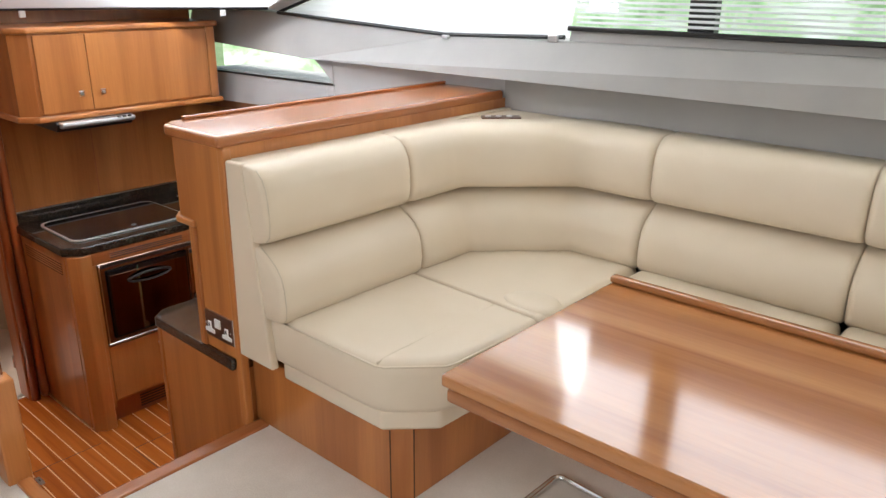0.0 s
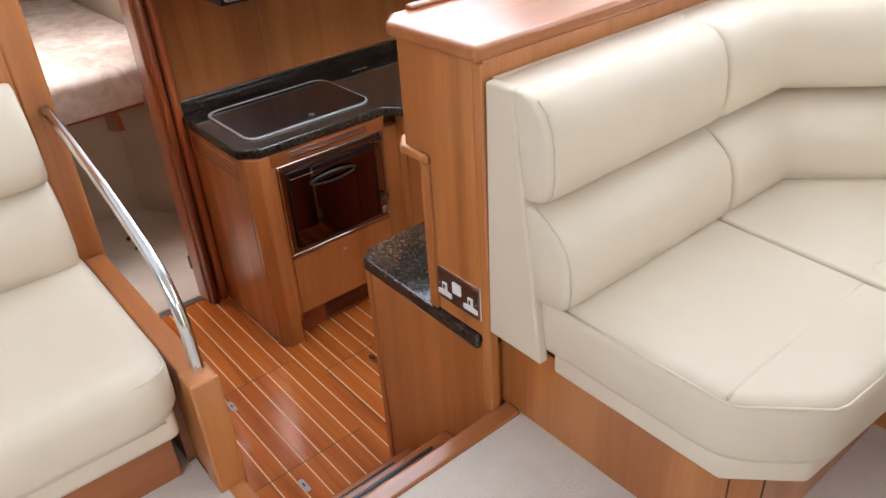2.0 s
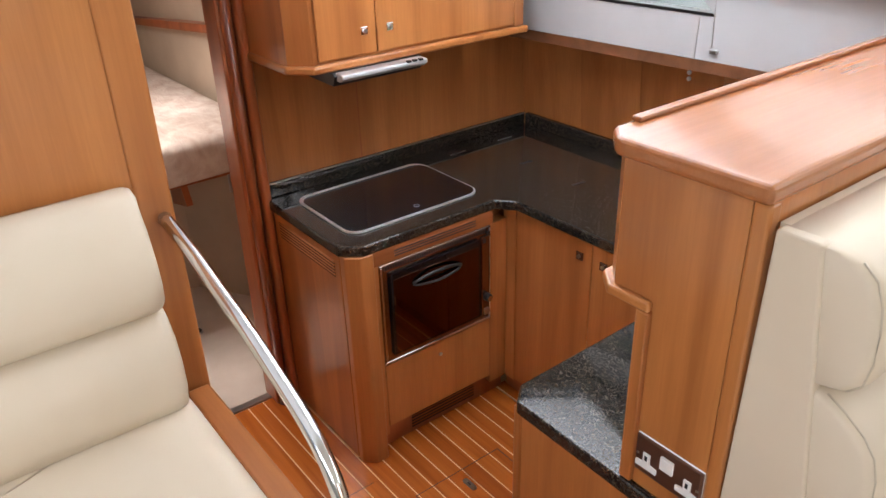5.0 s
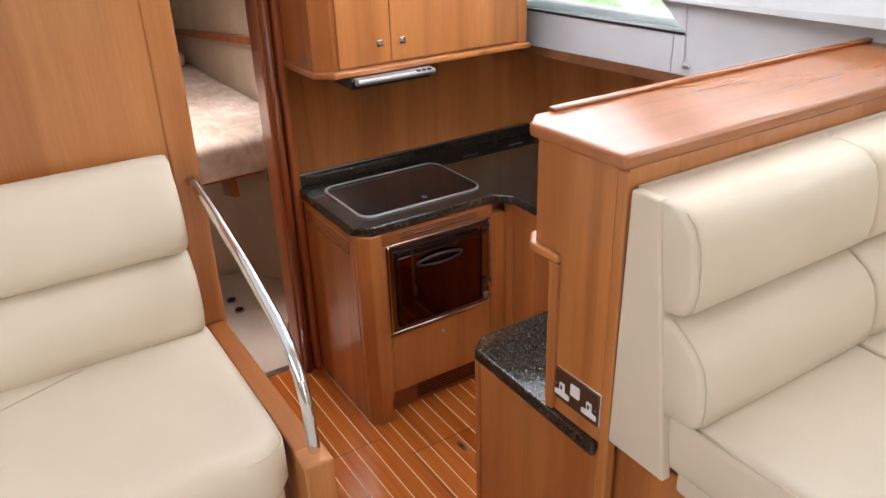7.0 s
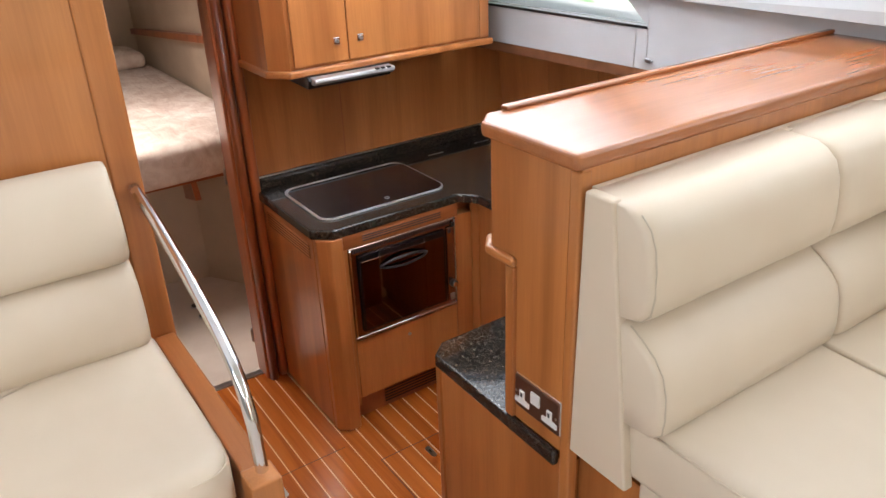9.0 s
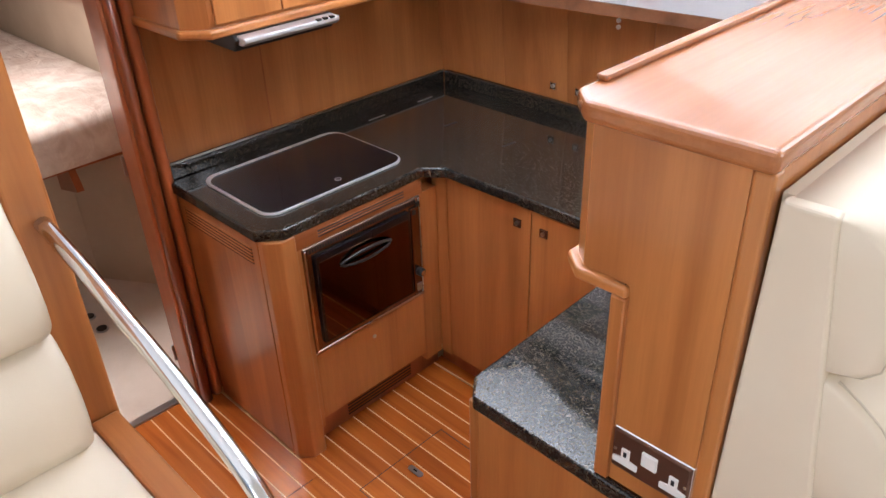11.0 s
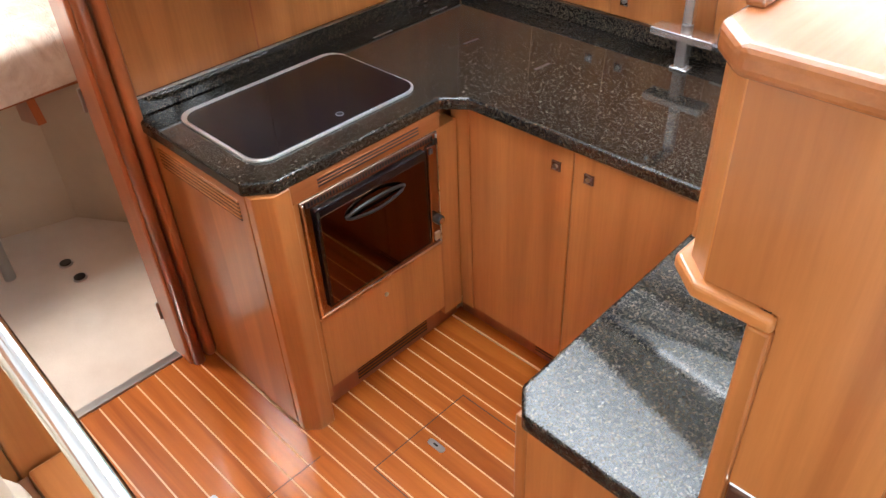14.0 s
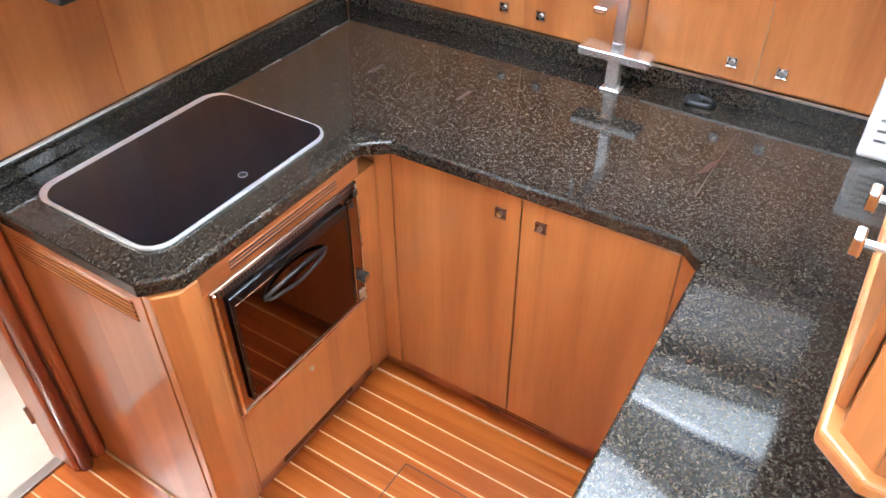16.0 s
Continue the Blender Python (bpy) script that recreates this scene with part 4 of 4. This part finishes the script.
wc = thing("wall_cupboard", "cherry wall cupboard with two doors and chamfered end", "cupboard")
part("carcass", prism([(-3.774, 1.225), (-3.475, 1.225), (-3.42, 1.285), (-3.42, 2.15), (-3.774, 2.15)], 1.435, 1.775), M_wood, wc)
part("lower_trim", prism([(-3.774, 1.212), (-3.468, 1.212), (-3.402, 1.277), (-3.402, 2.168), (-3.774, 2.168)], 1.41, 1.436, "z", 0.008, 3), M_wood_x, wc, "rounded light moulding")
part("upper_trim", prism([(-3.774, 1.212), (-3.468, 1.212), (-3.402, 1.277), (-3.402, 2.168), (-3.774, 2.168)], 1.774, 1.80, "z", 0.008, 3), M_wood_x, wc, "rounded light moulding")
for y0, y1, ky in ((1.30, 1.512, 1.467), (1.516, 2.10, 1.563)):
    d = part("door", box(-3.4195, -3.409, y0, y1, 1.445, 1.768, 0.002, 1), M_wood, wc)
    square_latch(d, (-3.409, ky, 1.518), (1, 0, 0))
part("end_stile", box(-3.4195, -3.41, 2.104, 2.15, 1.437, 1.773, 0.003, 1), M_wood, wc)

hood = thing("extractor_hood", "slim silver extractor hood under the cupboard", "hood")
part("housing", prism([(-3.70, 1.41), (-3.40, 1.41), (-3.385, 1.40), (-3.40, 1.366), (-3.70, 1.372)], 1.335, 1.675, "y", 0.004, 2), M_black, hood)
part("front_bar", prism([(-3.41, 1.384), (-3.372, 1.382), (-3.355, 1.393), (-3.357, 1.407), (-3.41, 1.409)], 1.345, 1.672, "y", 0.004, 2), M_silver, hood, "silver front bar")
for k in range(3):
    part("button", box(-3.365, -3.352, 1.59 + k * 0.024, 1.603 + k * 0.024, 1.405, 1.411), M_black, hood)

# wall details
for x in (-3.186, -3.07, -2.54, -2.42):
    kb = thing("locker_knob", "small square polished locker knob", "knob", "locker knobs")
    yk = 2.506
    square_latch(kb, (x, yk, 1.008), (0, -1, 0))
# shadow band over the locker fronts, made as a dark strip
setting("trim_locker_head", prism([(-3.775, 2.24), (-1.84, 2.415), (-1.84, 2.53), (-3.775, 2.53)], 1.352, 1.3895), M_dark, "dark strip painted as the shadow under the white lining's overhang")
sw = thing("wall_catch", "three small white plastic studs on the locker front", "catch")
for z in (1.275, 1.297, 1.322):
    part("stud", disc((-2.913, 2.51 - 0.035 * (z - 0.957) / 0.433 - 0.004, z), 0.008, 0.010, (0, -1, 0), 12, 0.002), M_whiteplastic, sw)
pin = thing("blind_cord_pin", "small dark cleat with a thin cord", "cleat")
part("cleat", box(-2.745, -2.715, 2.322, 2.336, 1.418, 1.432, 0.003, 1), M_steel, pin)
part("cord", tube([(-2.74, 2.33, 1.43), (-2.745, 2.325, 1.64)], 0.0015, 6), M_steel, pin)
setting("trim_panel_seam", port_poly([(-2.802, 1.39), (-2.799, 1.39), (-2.797, 1.53), (-2.80, 1.53)], -0.002, 0.004), M_steel, "joint in the white lining")

# marks in the worktop
for x, y, l in ((-3.403, 2.172, 0.06), (-3.117, 2.169, 0.06), (-3.67, 2.298, 0.08), (-3.665, 2.036, 0.08)):
    sl = thing("worktop_slot", "short narrow slot let into the worktop", "slot", "worktop slots")
    if x > -3.5:
        part("inlay", prism([(x - 0.008, y - l / 2), (x + 0.002, y - l / 2), (x + 0.008, y + l / 2), (x - 0.002, y + l / 2)], 0.9002, 0.9012), M_slot, sl)
    else:
        part("inlay", box(x - 0.003, x + 0.003, y - l / 2, y + l / 2, 0.9002, 0.9012), M_steel, sl)
lid = thing("sink_cover", "stone-effect sink cover with a dark finger notch", "sink cover")
part("finger_notch", prism([(-2.485, 2.14), (-2.468, 2.16), (-2.462, 2.225), (-2.480, 2.19)], 0.9002, 0.9012), M_slot, lid)
part("seam", box(-2.464, -2.461, 2.05, 2.36, 0.9002, 0.9010), M_slot, lid)
ring = thing("plug_ring", "black rubber plug ring lying on the worktop", "plug")
part("ring", tube([(-2.583 + 0.035 * math.cos(a), 2.455 + 0.02 * math.sin(a), 0.907) for a in np.linspace(0, math.tau, 25)], 0.007, 8), M_black, ring, "", True)
part("plug", disc((-2.60, 2.45, 0.908), 0.022, 0.012, (0, 0, 1), 20, 0.003), M_black, ring)
vent = thing("white_vent_box", "white slotted plastic ventilator standing on the worktop", "ventilator")
part("body", prism([(2.405, 0.9005), (2.485, 0.9005), (2.485, 1.10), (2.455, 1.10), (2.405, 0.92)], -2.205, -2.03, "x", 0.008, 2), M_whiteplastic, vent)
for k in range(6):
    z = 0.945 + k * 0.022
    y = 2.405 + (z - 0.92) * 0.278
    part("slot", box(-2.18, -2.05, y - 0.0015, y + 0.004, z, z + 0.006), M_steel, vent)

# cabin beyond the door
bed = thing("cabin_berth", "made-up berth with crumpled pinkish white sheets", "bed")
part("mattress", cushion([(-6.75, 0.1), (-4.50, -0.1), (-4.47, 0.99), (-4.50, 1.54), (-4.60, 1.585), (-6.75, 1.54)], 0.735, 0.93, 0.05, 0.02), M_cloth, bed, "pinkish white sheet", True)
part("base", prism([(-6.7, 0.1), (-4.60, 0.1), (-4.60, 1.55), (-6.7, 1.5)], 0.69, 0.735), M_jamb, bed)
part("bearer", prism([(-4.78, 0.55), (-4.58, 0.60), (-4.62, 0.69), (-4.78, 0.69)], 1.18, 1.21, "y"), M_jamb, bed, "dark wooden bearer")
part("leg", tube([(-4.725, 0.90, -0.012), (-4.60, 0.90, 0.70)], 0.022, 14), M_silver, bed, "slanting tube leg", True)
part("pillow", cushion([(-6.70, 0.75), (-6.30, 0.75), (-6.28, 1.48), (-6.66, 1.46)], 0.94, 1.04, 0.045, 0.03), M_cloth, bed, "white pillow", True)
setting("trim_cabin_rail", prism([(-4.45, 1.325), (-6.79, 1.085), (-6.79, 1.122), (-4.45, 1.365)], 1.522, 1.64, "y"), M_jamb, "dark red wooden rail along the cabin side")
setting("wall_cabin_low", prism([(-4.30, 1.66), (-4.93, 1.27), (-5.05, 0.9), (-5.1, -0.2), (-5.16, -0.2), (-5.11, 0.92), (-4.98, 1.32), (-4.33, 1.72)], -0.012, 0.69), M_cabinwall, "beige lining under the berth")
for x in (-4.643, -4.513):
    sp = thing("floor_socket", "small round dark floor fitting in the carpet", "floor fitting", "floor fittings")
    part("rim", disc((x, 1.09, -0.009), 0.028, 0.006, (0, 0, 1), 20), M_steel, sp)
    part("centre", disc((x, 1.09, -0.005), 0.022, 0.006, (0, 0, 1), 20), M_black, sp)

# floor fittings
for x, y in ((-3.224, 0.902), (-3.055, 0.901), (-2.909, 1.462), (-2.53, 0.908)):
    la = thing("floor_latch", "small flush steel latch in the galley floor", "latch", "floor latches")
    part("plate", prism(rounded_rect(x - 0.032, x + 0.032, y - 0.011, y + 0.011, 0.010, 4), 0.0003, 0.002), M_steel, la)
    part("finger_pull", prism(rounded_rect(x - 0.012, x + 0.006, y - 0.003, y + 0.003, 0.0025, 3), 0.0021, 0.0026), M_black, la)

# galley planks
PITCH, LINE = 0.0655, 0.0052
for k in range(-3, 18):
    y0 = 0.766 + PITCH * k + LINE / 2
    y1 = y0 + PITCH - LINE
    if k == 16:
        y1 = y0 + 0.085
    if k == 17:
        y0, y1 = 1.9115, 1.96
    mid = (y0 + y1) / 2
    if mid < 1.22:
        cuts = [-3.812, -3.135, -2.622, -1.802]
    elif mid < 1.28:
        cuts = [-3.28, -2.30]
    elif mid < 1.66:
        cuts = [-3.28, -2.985, -2.30]
    else:
        cuts = [-3.28, -2.30]
    for c0, c1 in zip(cuts, cuts[1:]):
        part("plank", box(c0 + 0.0006, c1 - 0.0006, y0, y1, -0.0099, 0.0), M_plank, floor_g)
        part("holly_strip", box(c0 + 0.0006, c1 - 0.0006, y0 - LINE + 0.0002, y0 - 0.0002, -0.0099, -0.0003), M_holly, floor_g)
for x0, x1, y0, y1 in ((-3.1365, -3.1335, 0.587, 1.20), (-2.6235, -2.6205, 0.587, 1.20), (-2.9865, -2.9835, 1.28, 1.66), (-2.985, -2.40, 1.6575, 1.6605), (-2.985, -2.40, 1.2790, 1.2820)):
    part("hatch_seam", box(x0, x1, y0, y1, -0.009, 0.0006), M_slot, floor_g)

setting("trim_bulkhead_seam", box(-3.7765, -3.7735, 1.639, 1.643, 0.956, 1.41), M_jamb, "fine joint in the bulkhead veneer")
